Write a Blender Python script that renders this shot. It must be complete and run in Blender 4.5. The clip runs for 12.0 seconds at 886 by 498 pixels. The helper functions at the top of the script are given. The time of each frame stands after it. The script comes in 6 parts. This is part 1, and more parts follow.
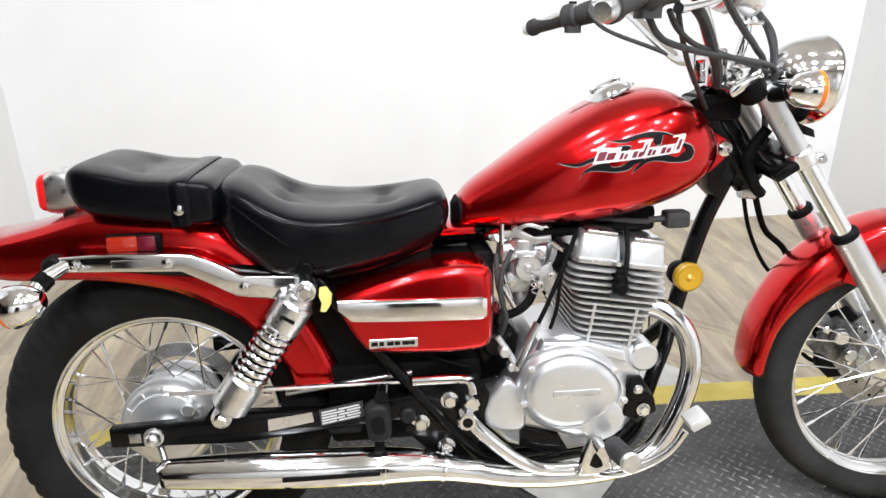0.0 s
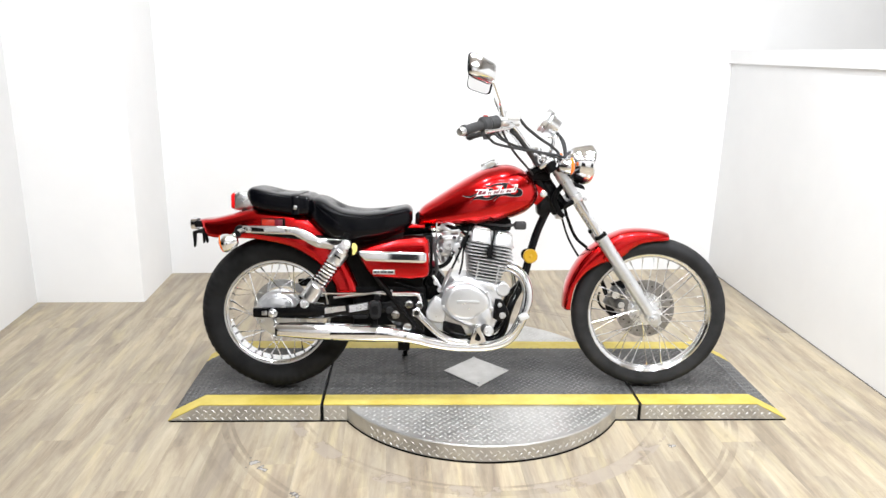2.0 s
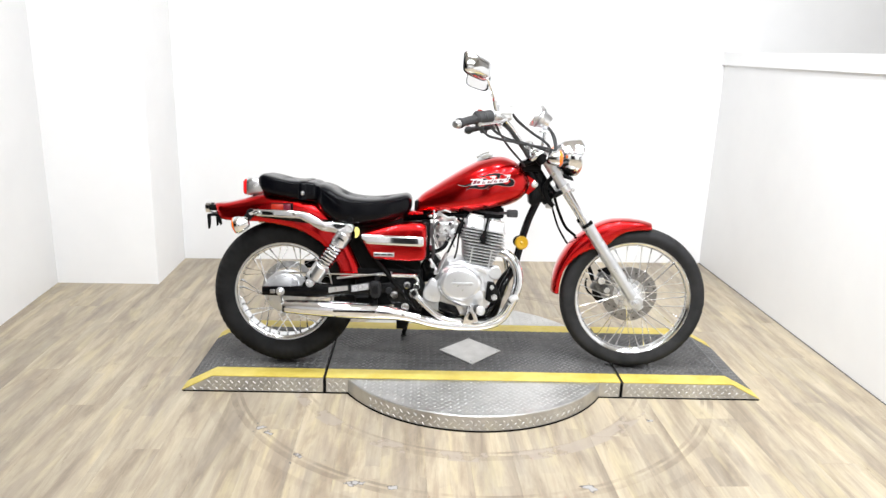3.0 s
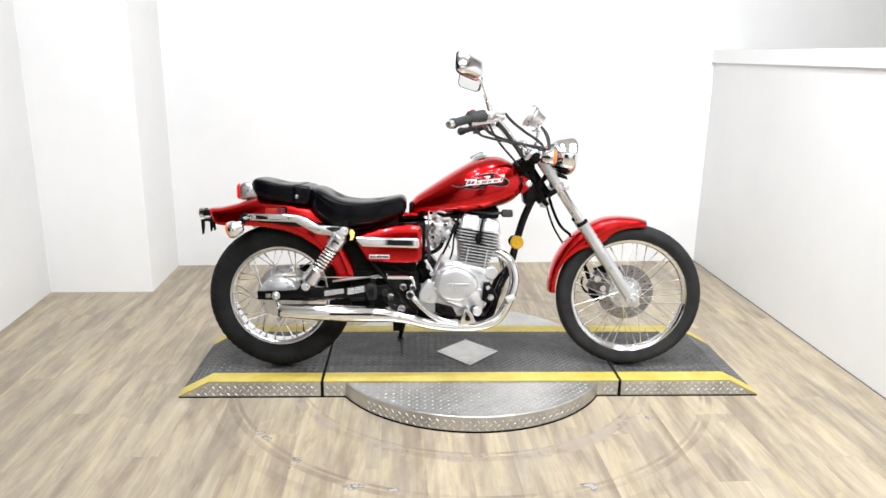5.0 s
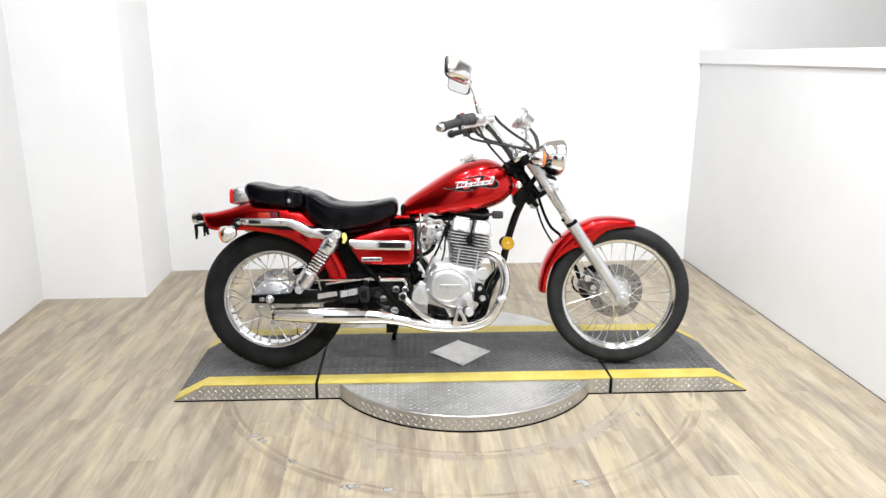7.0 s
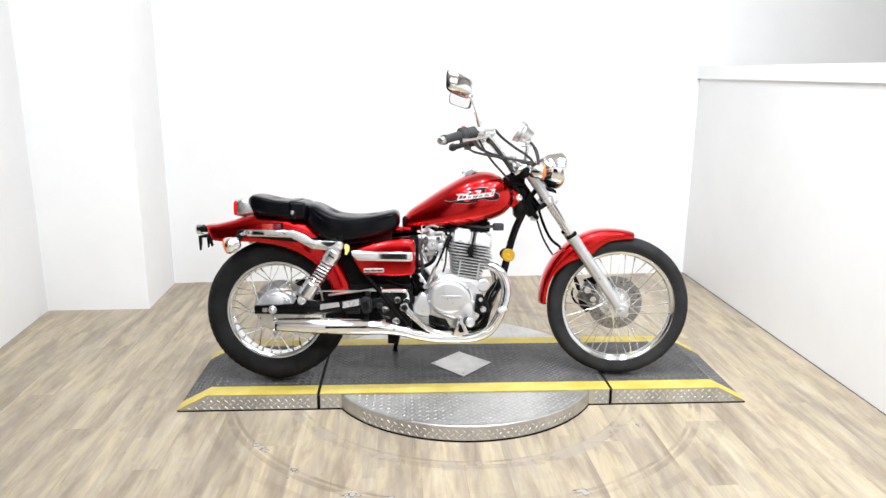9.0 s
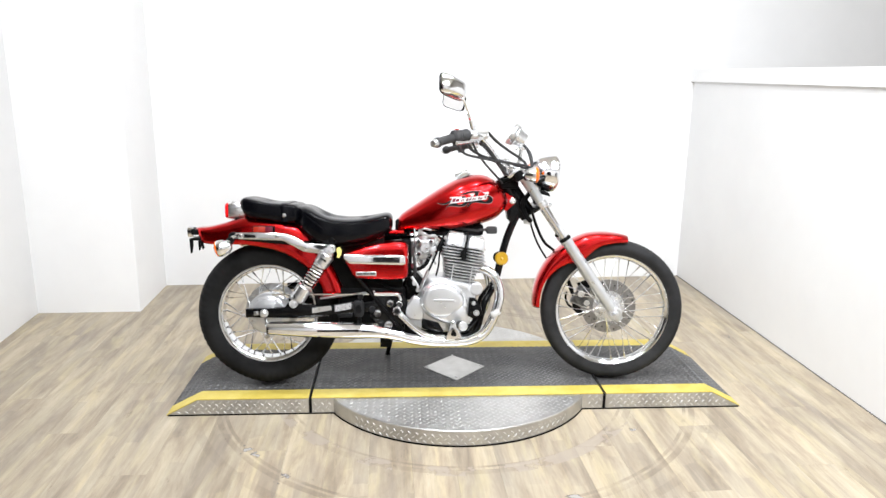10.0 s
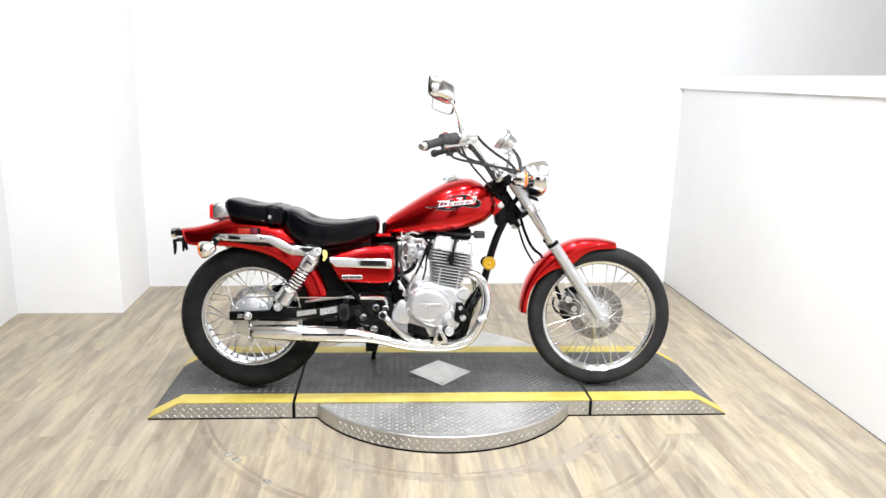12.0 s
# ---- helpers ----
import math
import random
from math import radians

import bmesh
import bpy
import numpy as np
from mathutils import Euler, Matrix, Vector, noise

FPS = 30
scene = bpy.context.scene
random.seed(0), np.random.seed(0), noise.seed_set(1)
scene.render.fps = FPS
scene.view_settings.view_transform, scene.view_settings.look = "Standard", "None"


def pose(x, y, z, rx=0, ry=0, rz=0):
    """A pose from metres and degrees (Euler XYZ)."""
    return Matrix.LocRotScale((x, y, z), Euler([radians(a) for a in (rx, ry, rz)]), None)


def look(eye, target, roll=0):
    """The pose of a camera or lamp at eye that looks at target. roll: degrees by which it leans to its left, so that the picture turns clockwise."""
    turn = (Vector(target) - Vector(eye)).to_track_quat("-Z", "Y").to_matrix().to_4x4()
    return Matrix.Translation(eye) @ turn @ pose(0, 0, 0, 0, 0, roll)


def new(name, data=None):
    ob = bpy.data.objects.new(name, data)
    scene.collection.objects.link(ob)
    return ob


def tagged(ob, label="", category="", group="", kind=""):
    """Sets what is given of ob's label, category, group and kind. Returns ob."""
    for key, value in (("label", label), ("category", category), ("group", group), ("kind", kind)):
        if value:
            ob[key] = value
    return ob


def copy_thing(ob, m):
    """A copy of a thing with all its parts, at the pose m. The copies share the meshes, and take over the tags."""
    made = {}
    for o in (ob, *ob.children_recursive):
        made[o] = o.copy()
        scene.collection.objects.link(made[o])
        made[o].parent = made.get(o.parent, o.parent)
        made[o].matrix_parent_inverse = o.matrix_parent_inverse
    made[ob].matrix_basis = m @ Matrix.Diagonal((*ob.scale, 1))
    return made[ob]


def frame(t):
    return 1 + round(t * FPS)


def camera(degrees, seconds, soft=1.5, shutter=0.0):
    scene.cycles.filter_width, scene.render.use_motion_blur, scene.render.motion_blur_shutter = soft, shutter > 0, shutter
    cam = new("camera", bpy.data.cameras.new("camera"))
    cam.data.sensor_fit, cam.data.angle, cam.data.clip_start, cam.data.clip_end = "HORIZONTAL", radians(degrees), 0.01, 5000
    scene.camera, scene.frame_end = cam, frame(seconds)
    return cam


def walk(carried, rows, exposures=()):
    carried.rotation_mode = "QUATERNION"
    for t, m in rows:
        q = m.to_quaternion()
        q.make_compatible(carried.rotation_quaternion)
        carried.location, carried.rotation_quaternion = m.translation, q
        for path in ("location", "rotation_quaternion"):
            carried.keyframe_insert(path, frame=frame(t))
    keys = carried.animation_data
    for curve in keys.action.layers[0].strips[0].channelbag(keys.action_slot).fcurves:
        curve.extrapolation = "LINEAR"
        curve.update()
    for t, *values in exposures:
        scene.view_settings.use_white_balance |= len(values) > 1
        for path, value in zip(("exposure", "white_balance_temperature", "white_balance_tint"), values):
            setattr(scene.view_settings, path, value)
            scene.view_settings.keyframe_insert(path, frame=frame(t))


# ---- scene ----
cam = camera(63.0, 12.0, soft=1.5)
PATH = [
    (0, (-0.328, -1.127, 1.179), (-0.152, 0.704, 0.393), -0.3),
    (0.1, (-0.313, -1.213, 1.198), (-0.152, 0.628, 0.435), 0.5),
    (0.2, (-0.308, -1.288, 1.215), (-0.124, 0.562, 0.478), 1.0),
    (0.3, (-0.294, -1.369, 1.242), (-0.12, 0.489, 0.523), 1.4),
    (0.4, (-0.292, -1.458, 1.247), (-0.107, 0.413, 0.565), 2.0),
    (0.5, (-0.298, -1.541, 1.259), (-0.097, 0.331, 0.585), 2.0),
    (0.6, (-0.286, -1.618, 1.272), (-0.099, 0.248, 0.577), 2.0),
    (0.7, (-0.282, -1.715, 1.285), (-0.105, 0.153, 0.592), 1.5),
    (0.8, (-0.294, -1.786, 1.292), (-0.111, 0.098, 0.646), 1.5),
    (0.9, (-0.266, -1.871, 1.297), (-0.123, 0.029, 0.689), 0.9),
    (1, (-0.255, -1.957, 1.311), (-0.104, -0.046, 0.743), 1.4),
    (1.1, (-0.23, -2.036, 1.322), (-0.113, -0.126, 0.74), 2.9),
    (1.2, (-0.22, -2.109, 1.325), (-0.113, -0.212, 0.701), 3.4),
    (1.3, (-0.206, -2.188, 1.33), (-0.108, -0.282, 0.732), 2.2),
    (1.4, (-0.2, -2.26, 1.337), (-0.124, -0.339, 0.783), 1.6),
    (1.5, (-0.199, -2.327, 1.342), (-0.129, -0.396, 0.825), 1.4),
    (1.6, (-0.201, -2.394, 1.349), (-0.113, -0.464, 0.83), 1.5),
    (1.7, (-0.205, -2.463, 1.348), (-0.094, -0.54, 0.81), 2.3),
    (1.8, (-0.211, -2.524, 1.345), (-0.113, -0.601, 0.805), 2.2),
    (1.9, (-0.21, -2.574, 1.356), (-0.133, -0.654, 0.802), 1.5),
    (2, (-0.21, -2.622, 1.354), (-0.123, -0.695, 0.825), 1.1),
    (2.1, (-0.202, -2.667, 1.355), (-0.131, -0.736, 0.839), 0.9),
    (2.2, (-0.187, -2.707, 1.355), (-0.126, -0.776, 0.836), 1.2),
    (2.3, (-0.172, -2.736, 1.353), (-0.117, -0.809, 0.823), 1.4),
    (2.4, (-0.158, -2.768, 1.358), (-0.095, -0.848, 0.8), 1.7),
    (2.5, (-0.15, -2.783, 1.356), (-0.083, -0.86, 0.811), 1.7),
    (2.6, (-0.154, -2.808, 1.358), (-0.089, -0.881, 0.828), 1.8),
    (2.7, (-0.17, -2.824, 1.358), (-0.106, -0.898, 0.822), 2.0),
    (4.3, (-0.175, -2.826, 1.338), (-0.095, -0.894, 0.825), 0.5),
    (4.5, (-0.175, -2.821, 1.339), (-0.093, -0.892, 0.817), 0.8),
    (5, (-0.181, -2.823, 1.342), (-0.097, -0.894, 0.82), 0.9),
    (5.5, (-0.181, -2.834, 1.336), (-0.084, -0.903, 0.822), 0.8),
    (6, (-0.177, -2.834, 1.344), (-0.082, -0.904, 0.826), 0.5),
    (6.5, (-0.181, -2.838, 1.35), (-0.078, -0.909, 0.83), 0.5),
    (7, (-0.178, -2.854, 1.349), (-0.074, -0.925, 0.833), 0.3),
    (7.2, (-0.178, -2.862, 1.343), (-0.082, -0.931, 0.83), 0.2),
    (8.8, (-0.175, -2.887, 1.35), (-0.09, -0.948, 0.866), 0.3),
    (9, (-0.183, -2.89, 1.344), (-0.08, -0.951, 0.868), 0.4),
    (9.5, (-0.177, -2.88, 1.353), (-0.059, -0.943, 0.872), 0.4),
    (10, (-0.174, -2.872, 1.347), (-0.057, -0.932, 0.875), 0.6),
    (10.5, (-0.169, -2.851, 1.347), (-0.048, -0.912, 0.874), 0.6),
    (11, (-0.175, -2.845, 1.338), (-0.047, -0.905, 0.868), 1.5),
    (11.5, (-0.176, -2.846, 1.341), (-0.037, -0.905, 0.879), 1.5),
    (12, (-0.169, -2.847, 1.342), (-0.019, -0.907, 0.881), 1.5),
]
EXPOSURES = [(0, -0.12, 6380, 10), (0.5, -0.07, 6400, 10), (1, -0.05, 6420, 10), (1.5, 0.0, 6440, 10), (2.5, 0.05, 6400, 10), (4.5, -0.03, 6420, 10), (5.5, -0.09, 6420, 10), (7, -0.09, 6400, 10), (9, 0.0, 6340, 10), (12, 0.08, 6340, 10)]
walk(cam, [(t, look(eye, target, roll)) for t, eye, target, roll in PATH], EXPOSURES)

# ---- light ----
world = bpy.data.worlds.new("world")
scene.world = world
world.use_nodes = True
world.node_tree.nodes["Background"].inputs[0].default_value = (0.9, 0.93, 1.0, 1)
world.node_tree.nodes["Background"].inputs[1].default_value = 0.05

# ---- mesh helpers ----
H = 0.07
LEAN_DEG = 8.0


def mesh_of(name, bm, mat, smooth=35):
    me = bpy.data.meshes.new(name)
    bmesh.ops.recalc_face_normals(bm, faces=bm.faces)
    bm.to_mesh(me)
    bm.free()
    if smooth:
        for p in me.polygons:
            p.use_smooth = True
        me.set_sharp_from_angle(angle=radians(smooth))
    for m in (mat if isinstance(mat, (list, tuple)) else [mat]):
        me.materials.append(m)
    return me


def part(name, bm, mat, parent=None, label="", smooth=35):
    ob = new(name, mesh_of(name, bm, mat, smooth))
    ob.parent = parent
    if label:
        tagged(ob, label)
    return ob


def empty(name, m, label, category, group="", kind=""):
    ob = new(name)
    ob.empty_display_size = 0.1
    ob.matrix_world = m
    return tagged(ob, label, category, group, kind)


def join(*bms):
    out = bms[0]
    for b in bms[1:]:
        me = bpy.data.meshes.new("tmp")
        b.to_mesh(me)
        out.from_mesh(me)
        bpy.data.meshes.remove(me)
        b.free()
    return out


def moved(bm, m):
    bm.transform(m)
    return bm


def box(x0, x1, y0, y1, z0, z1, bevel=0.0, seg=2):
    bm = bmesh.new()
    bmesh.ops.create_cube(bm, size=1.0)
    bm.transform(Matrix.Translation(((x0 + x1) / 2, (y0 + y1) / 2, (z0 + z1) / 2)) @ Matrix.Diagonal((x1 - x0, y1 - y0, z1 - z0, 1)))
    if bevel:
        bmesh.ops.bevel(bm, geom=bm.edges[:], offset=bevel, segments=seg, profile=0.5, affect="EDGES")
    return bm


def smooth_line(pts, sub=6):
    pts = [Vector(p) for p in pts]
    if len(pts) < 3:
        return pts
    out = []
    for i in range(len(pts) - 1):
        p0, p1, p2, p3 = pts[max(i - 1, 0)], pts[i], pts[i + 1], pts[min(i + 2, len(pts) - 1)]
        for k in range(sub):
            t = k / sub
            out.append(0.5 * (2 * p1 + (p2 - p0) * t + (2 * p0 - 5 * p1 + 4 * p2 - p3) * t * t + (3 * p1 - p0 - 3 * p2 + p3) * t ** 3))
    return out + [pts[-1]]


def tube(pts, r, seg=12, sub=6, radii=None, caps=True):
    """A round bar along a smooth line; radii: the radius at each given point."""
    line = smooth_line(pts, sub)
    n = len(line)
    if radii:
        rs = [radii[min(int(i / (n - 1) * (len(radii) - 1)), len(radii) - 2)] for i in range(n)]
        rs = [float(np.interp(i / (n - 1) * (len(radii) - 1), range(len(radii)), radii)) for i in range(n)]
    else:
        rs = [r] * n
    bm = bmesh.new()
    side = None
    rings = []
    for i, p in enumerate(line):
        d = (line[min(i + 1, n - 1)] - line[max(i - 1, 0)]).normalized()
        if side is None:
            side = d.cross(Vector((0, 0, 1)) if abs(d.z) < 0.9 else Vector((0, 1, 0))).normalized()
        side = (side - d * side.dot(d)).normalized()
        up = d.cross(side)
        rings.append([bm.verts.new(p + rs[i] * (math.cos(a) * side + math.sin(a) * up)) for a in [2 * math.pi * k / seg for k in range(seg)]])
    skin(bm, rings, caps)
    return bm


def skin(bm, rings, caps=True, closed=True):
    n = len(rings[0])
    for a, b in zip(rings, rings[1:]):
        for k in range(n if closed else n - 1):
            bm.faces.new((a[k], a[(k + 1) % n], b[(k + 1) % n], b[k]))
    if caps:
        bm.faces.new(rings[0][::-1])
        bm.faces.new(rings[-1])


def loft(rings, caps=True, closed=True):
    bm = bmesh.new()
    skin(bm, [[bm.verts.new(p) for p in ring] for ring in rings], caps, closed)
    return bm


def lathe(profile, seg=32, loop=False, m=None):
    """Turns (radius, along) about the y axis."""
    bm = bmesh.new()
    rings = []
    for k in range(seg):
        a = 2 * math.pi * k / seg
        rings.append([bm.verts.new((r * math.cos(a), y, r * math.sin(a))) for r, y in profile])
    n = len(profile)
    for k in range(seg):
        a, b = rings[k], rings[(k + 1) % seg]
        for i in range(n if loop else n - 1):
            bm.faces.new((a[i], a[(i + 1) % n], b[(i + 1) % n], b[i]))
    bmesh.ops.remove_doubles(bm, verts=bm.verts, dist=1e-6)
    if m is not None:
        bm.transform(m)
    return bm


def along(p, d):
    """The pose that lays the y axis of a turned thing along d at p."""
    q = Vector((0, 1, 0)).rotation_difference(Vector(d).normalized())
    return Matrix.Translation(p) @ q.to_matrix().to_4x4()


def rod(a, b, r, seg=12, bevel=0.0):
    a, b = Vector(a), Vector(b)
    n = (b - a).length
    c = min(bevel, r * 0.6, n * 0.4)
    prof = [(0, 0), (r - c, 0), (r, c), (r, n - c), (r - c, n), (0, n)]
    return lathe(prof, seg, m=along(a, b - a))


def plate(outline, y0, y1, bevel=0.0, seg=2, sub=0):
    """An outline of (x, z) with thickness from y0 to y1."""
    pts = [(x, 0, z) for x, z in outline]
    if sub:
        pts = [tuple(p) for p in smooth_line(pts + [pts[0]], sub)[:-1]]
    bm = bmesh.new()
    lo = [bm.verts.new((p[0], y0, p[2])) for p in pts]
    hi = [bm.verts.new((p[0], y1, p[2])) for p in pts]
    bm.faces.new(lo)
    bm.faces.new(hi[::-1])
    n = len(pts)
    for i in range(n):
        bm.faces.new((lo[i], hi[i], hi[(i + 1) % n], lo[(i + 1) % n]))
    bmesh.ops.recalc_face_normals(bm, faces=bm.faces)
    if bevel:
        rim = [e for e in bm.edges if abs(e.verts[0].co.y - e.verts[1].co.y) < 1e-6]
        bmesh.ops.bevel(bm, geom=rim, offset=bevel, segments=seg, profile=0.5, affect="EDGES")
    return bm


def body(sections, n=28, m=None):
    """A rounded body along x. A section: x, half width, bottom, top, roundness above, roundness below, middle (0 to 1)."""
    rings = []
    for x, w, zb, zt, eu, el, mid in sections:
        zm = zb + (zt - zb) * mid
        ring = []
        for k in range(n):
            a = 2 * math.pi * k / n
            c, s = math.cos(a), math.sin(a)
            e = eu if s > 0 else el
            ring.append((x, w * math.copysign(abs(c) ** (2 / e), c), zm + (zt - zm if s > 0 else zm - zb) * math.copysign(abs(s) ** (2 / e), s)))
        rings.append(ring)
    bm = loft(rings)
    if m is not None:
        bm.transform(m)
    return bm


def resample(keys, count):
    """Smooth steps between section keys."""
    out = []
    keys = [np.array(k, float) for k in keys]
    for j in range(count):
        f = j / (count - 1) * (len(keys) - 1)
        i = min(int(f), len(keys) - 2)
        t = f - i
        p0, p1, p2, p3 = keys[max(i - 1, 0)], keys[i], keys[i + 1], keys[min(i + 2, len(keys) - 1)]
        out.append(0.5 * (2 * p1 + (p2 - p0) * t + (2 * p0 - 5 * p1 + 4 * p2 - p3) * t * t + (3 * p1 - p0 - 3 * p2 + p3) * t ** 3))
    return out


def bolt(p, d, r=0.012, h=0.008):
    """A domed hexagon bolt on a washer, its head along d."""
    a = lathe([(0, 0), (r * 1.25, 0), (r * 1.25, h * 0.25), (0, h * 0.25)], 16)
    b = lathe([(0, h * 0.2), (r, h * 0.2), (r, h * 0.85), (r * 0.8, h), (0, h)], 6)
    return moved(join(a, b), along(p, d))


# ---- materials ----
def material(name, color, rough=0.5, metal=0.0, coat=0.0, coat_rough=0.05, spec=0.5):
    mat = bpy.data.materials.new(name)
    mat.use_nodes = True
    b = mat.node_tree.nodes["Principled BSDF"]
    b.inputs["Base Color"].default_value = (*color, 1)
    b.inputs["Roughness"].default_value = rough
    b.inputs["Metallic"].default_value = metal
    b.inputs["Coat Weight"].default_value = coat
    b.inputs["Coat Roughness"].default_value = coat_rough
    b.inputs["Specular IOR Level"].default_value = spec
    return mat


def node(mat, kind, **inputs):
    n = mat.node_tree.nodes.new(kind)
    for k, v in inputs.items():
        n.inputs[k.replace("_", " ")].default_value = v
    return n


def link(mat, a, b):
    mat.node_tree.links.new(a, b)


def bsdf(mat):
    return mat.node_tree.nodes["Principled BSDF"]


def ramp(mat, source, stops):
    r = mat.node_tree.nodes.new("ShaderNodeValToRGB")
    while len(r.color_ramp.elements) < len(stops):
        r.color_ramp.elements.new(0.5)
    for e, (p, c) in zip(r.color_ramp.elements, stops):
        e.position = p
        e.color = (*c, 1) if len(c) == 3 else c
    link(mat, source, r.inputs[0])
    return r.outputs[0]


def coords(mat, scale=(1, 1, 1), where="Object", turn=0.0):
    tc = mat.node_tree.nodes.new("ShaderNodeTexCoord")
    mp = mat.node_tree.nodes.new("ShaderNodeMapping")
    mp.inputs["Scale"].default_value = scale
    mp.inputs["Rotation"].default_value = (0, 0, turn)
    if where == "World":
        g = mat.node_tree.nodes.new("ShaderNodeNewGeometry")
        link(mat, g.outputs["Position"], mp.inputs[0])
    else:
        link(mat, tc.outputs[where], mp.inputs[0])
    return mp.outputs[0]


def wear(mat, color_a, color_b, scale=20.0, rough=(0.3, 0.5), bump=0.0, bump_scale=300.0, where="Object"):
    """Two tones in soft patches, an uneven gloss and a fine grain."""
    v = coords(mat, where=where)
    n1 = node(mat, "ShaderNodeTexNoise", Scale=scale, Detail=6.0, Roughness=0.6)
    link(mat, v, n1.inputs["Vector"])
    link(mat, ramp(mat, n1.outputs["Fac"], [(0.35, color_a), (0.7, color_b)]), bsdf(mat).inputs["Base Color"])
    n2 = node(mat, "ShaderNodeTexNoise", Scale=scale * 3, Detail=4.0)
    link(mat, v, n2.inputs["Vector"])
    link(mat, ramp(mat, n2.outputs["Fac"], [(0.3, (rough[0],) * 3), (0.7, (rough[1],) * 3)]), bsdf(mat).inputs["Roughness"])
    if bump:
        n3 = node(mat, "ShaderNodeTexNoise", Scale=bump_scale, Detail=3.0)
        link(mat, v, n3.inputs["Vector"])
        bp = node(mat, "ShaderNodeBump", Strength=bump, Distance=0.002)
        link(mat, n3.outputs["Fac"], bp.inputs["Height"])
        link(mat, bp.outputs[0], bsdf(mat).inputs["Normal"])
    return mat


red = wear(material("candy_red_paint", (0.55, 0.004, 0.005), 0.3, 0.96, 0.8, 0.04), (0.56, 0.005, 0.006), (0.66, 0.008, 0.010), 6, (0.16, 0.22), 0.02, 900)
bsdf(red).inputs["Coat IOR"].default_value = 1.36
black_paint = wear(material("black_frame_paint", (0.003, 0.003, 0.003), 0.15, 0, 0.0, 0.1, 0.2), (0.0025, 0.0025, 0.0028), (0.005, 0.005, 0.0053), 18, (0.10, 0.20))
rim_chrome = wear(material("rim_chrome", (0.86, 0.87, 0.88), 0.2, 1.0), (0.78, 0.79, 0.81), (0.88, 0.885, 0.89), 12, (0.07, 0.16))
chrome = wear(material("chrome", (0.82, 0.83, 0.85), 0.06, 1.0), (0.84, 0.85, 0.87), (0.92, 0.925, 0.93), 14, (0.04, 0.11))
alloy = wear(material("polished_alloy", (0.72, 0.73, 0.74), 0.25, 1.0), (0.76, 0.77, 0.78), (0.88, 0.88, 0.89), 22, (0.24, 0.38), 0.04, 400)
cast = wear(material("cast_alloy", (0.66, 0.67, 0.68), 0.42, 0.9), (0.68, 0.69, 0.70), (0.82, 0.83, 0.84), 26, (0.34, 0.5), 0.08, 350)
engine_paint = wear(material("satin_engine_alloy", (0.7, 0.71, 0.72), 0.36, 0.8), (0.71, 0.718, 0.73), (0.79, 0.796, 0.808), 9, (0.27, 0.36), 0.018, 420)
fin_alloy = wear(material("finned_cast_alloy", (0.5, 0.5, 0.5), 0.5, 0.9), (0.60, 0.605, 0.615), (0.72, 0.725, 0.73), 30, (0.42, 0.55), 0.06, 380)
carb_alloy = wear(material("aged_cast_alloy", (0.4, 0.4, 0.4), 0.4, 0.9), (0.46, 0.46, 0.465), (0.76, 0.76, 0.765), 40, (0.3, 0.5), 0.06, 350)
dark_cast = wear(material("dark_cast_metal", (0.14, 0.14, 0.14), 0.4, 0.8), (0.07, 0.07, 0.07), (0.26, 0.26, 0.26), 60, (0.3, 0.5), 0.06, 350)
disc_steel = wear(material("brake_disc_steel", (0.28, 0.28, 0.28), 0.3, 1.0), (0.28, 0.275, 0.27), (0.42, 0.415, 0.41), 40, (0.25, 0.4))
# shade between the cooling fins, put into a near-black core colour
fin_gap_shade = wear(material("shadowed_cast_alloy", (0.06, 0.06, 0.06), 0.7, 0.3), (0.012, 0.012, 0.012), (0.03, 0.03, 0.03), 30, (0.5, 0.7))
silver_paint = wear(material("silver_fork_paint", (0.62, 0.63, 0.64), 0.3, 0.75, 0.4), (0.58, 0.59, 0.60), (0.68, 0.69, 0.70), 12, (0.26, 0.36))
rubber = wear(material("tyre_rubber", (0.02, 0.02, 0.02), 0.75, 0, 0, 0.05, 0.10), (0.009, 0.009, 0.0093), (0.017, 0.017, 0.0172), 9, (0.6, 0.8), 0.1, 260)
worn_rubber = wear(material("greyed_tyre_rubber", (0.04, 0.04, 0.04), 0.8, 0, 0, 0.05, 0.2), (0.015, 0.015, 0.0155), (0.029, 0.029, 0.030), 9, (0.65, 0.85), 0.1, 260)
soft_rubber = wear(material("black_rubber", (0.02, 0.02, 0.02), 0.6, 0, 0, 0.05, 0.06), (0.004, 0.004, 0.0042), (0.008, 0.008, 0.0082), 30, (0.5, 0.65), 0.06, 500)
grey_rubber = wear(material("grey_rubber", (0.07, 0.07, 0.072), 0.7), (0.022, 0.022, 0.023), (0.042, 0.042, 0.042), 30, (0.6, 0.8))
dark_rubber = wear(material("dark_grey_rubber", (0.02, 0.02, 0.02), 0.6, 0, 0, 0.05, 0.2), (0.009, 0.009, 0.0095), (0.020, 0.020, 0.0205), 30, (0.5, 0.7), 0.05, 400)
plastic = wear(material("black_plastic", (0.018, 0.018, 0.019), 0.42, 0, 0, 0.05, 0.06), (0.003, 0.003, 0.0032), (0.007, 0.007, 0.0072), 30, (0.36, 0.5))
steel = wear(material("steel", (0.5, 0.5, 0.5), 0.35, 1.0), (0.42, 0.42, 0.42), (0.6, 0.6, 0.6), 30, (0.25, 0.45))
orange_lens = material("orange_lens", (0.9, 0.16, 0.004), 0.15, 0, 0.6)
amber_reflector = material("amber_reflector", (0.50, 0.285, 0.006), 0.3, 0, 0.3)
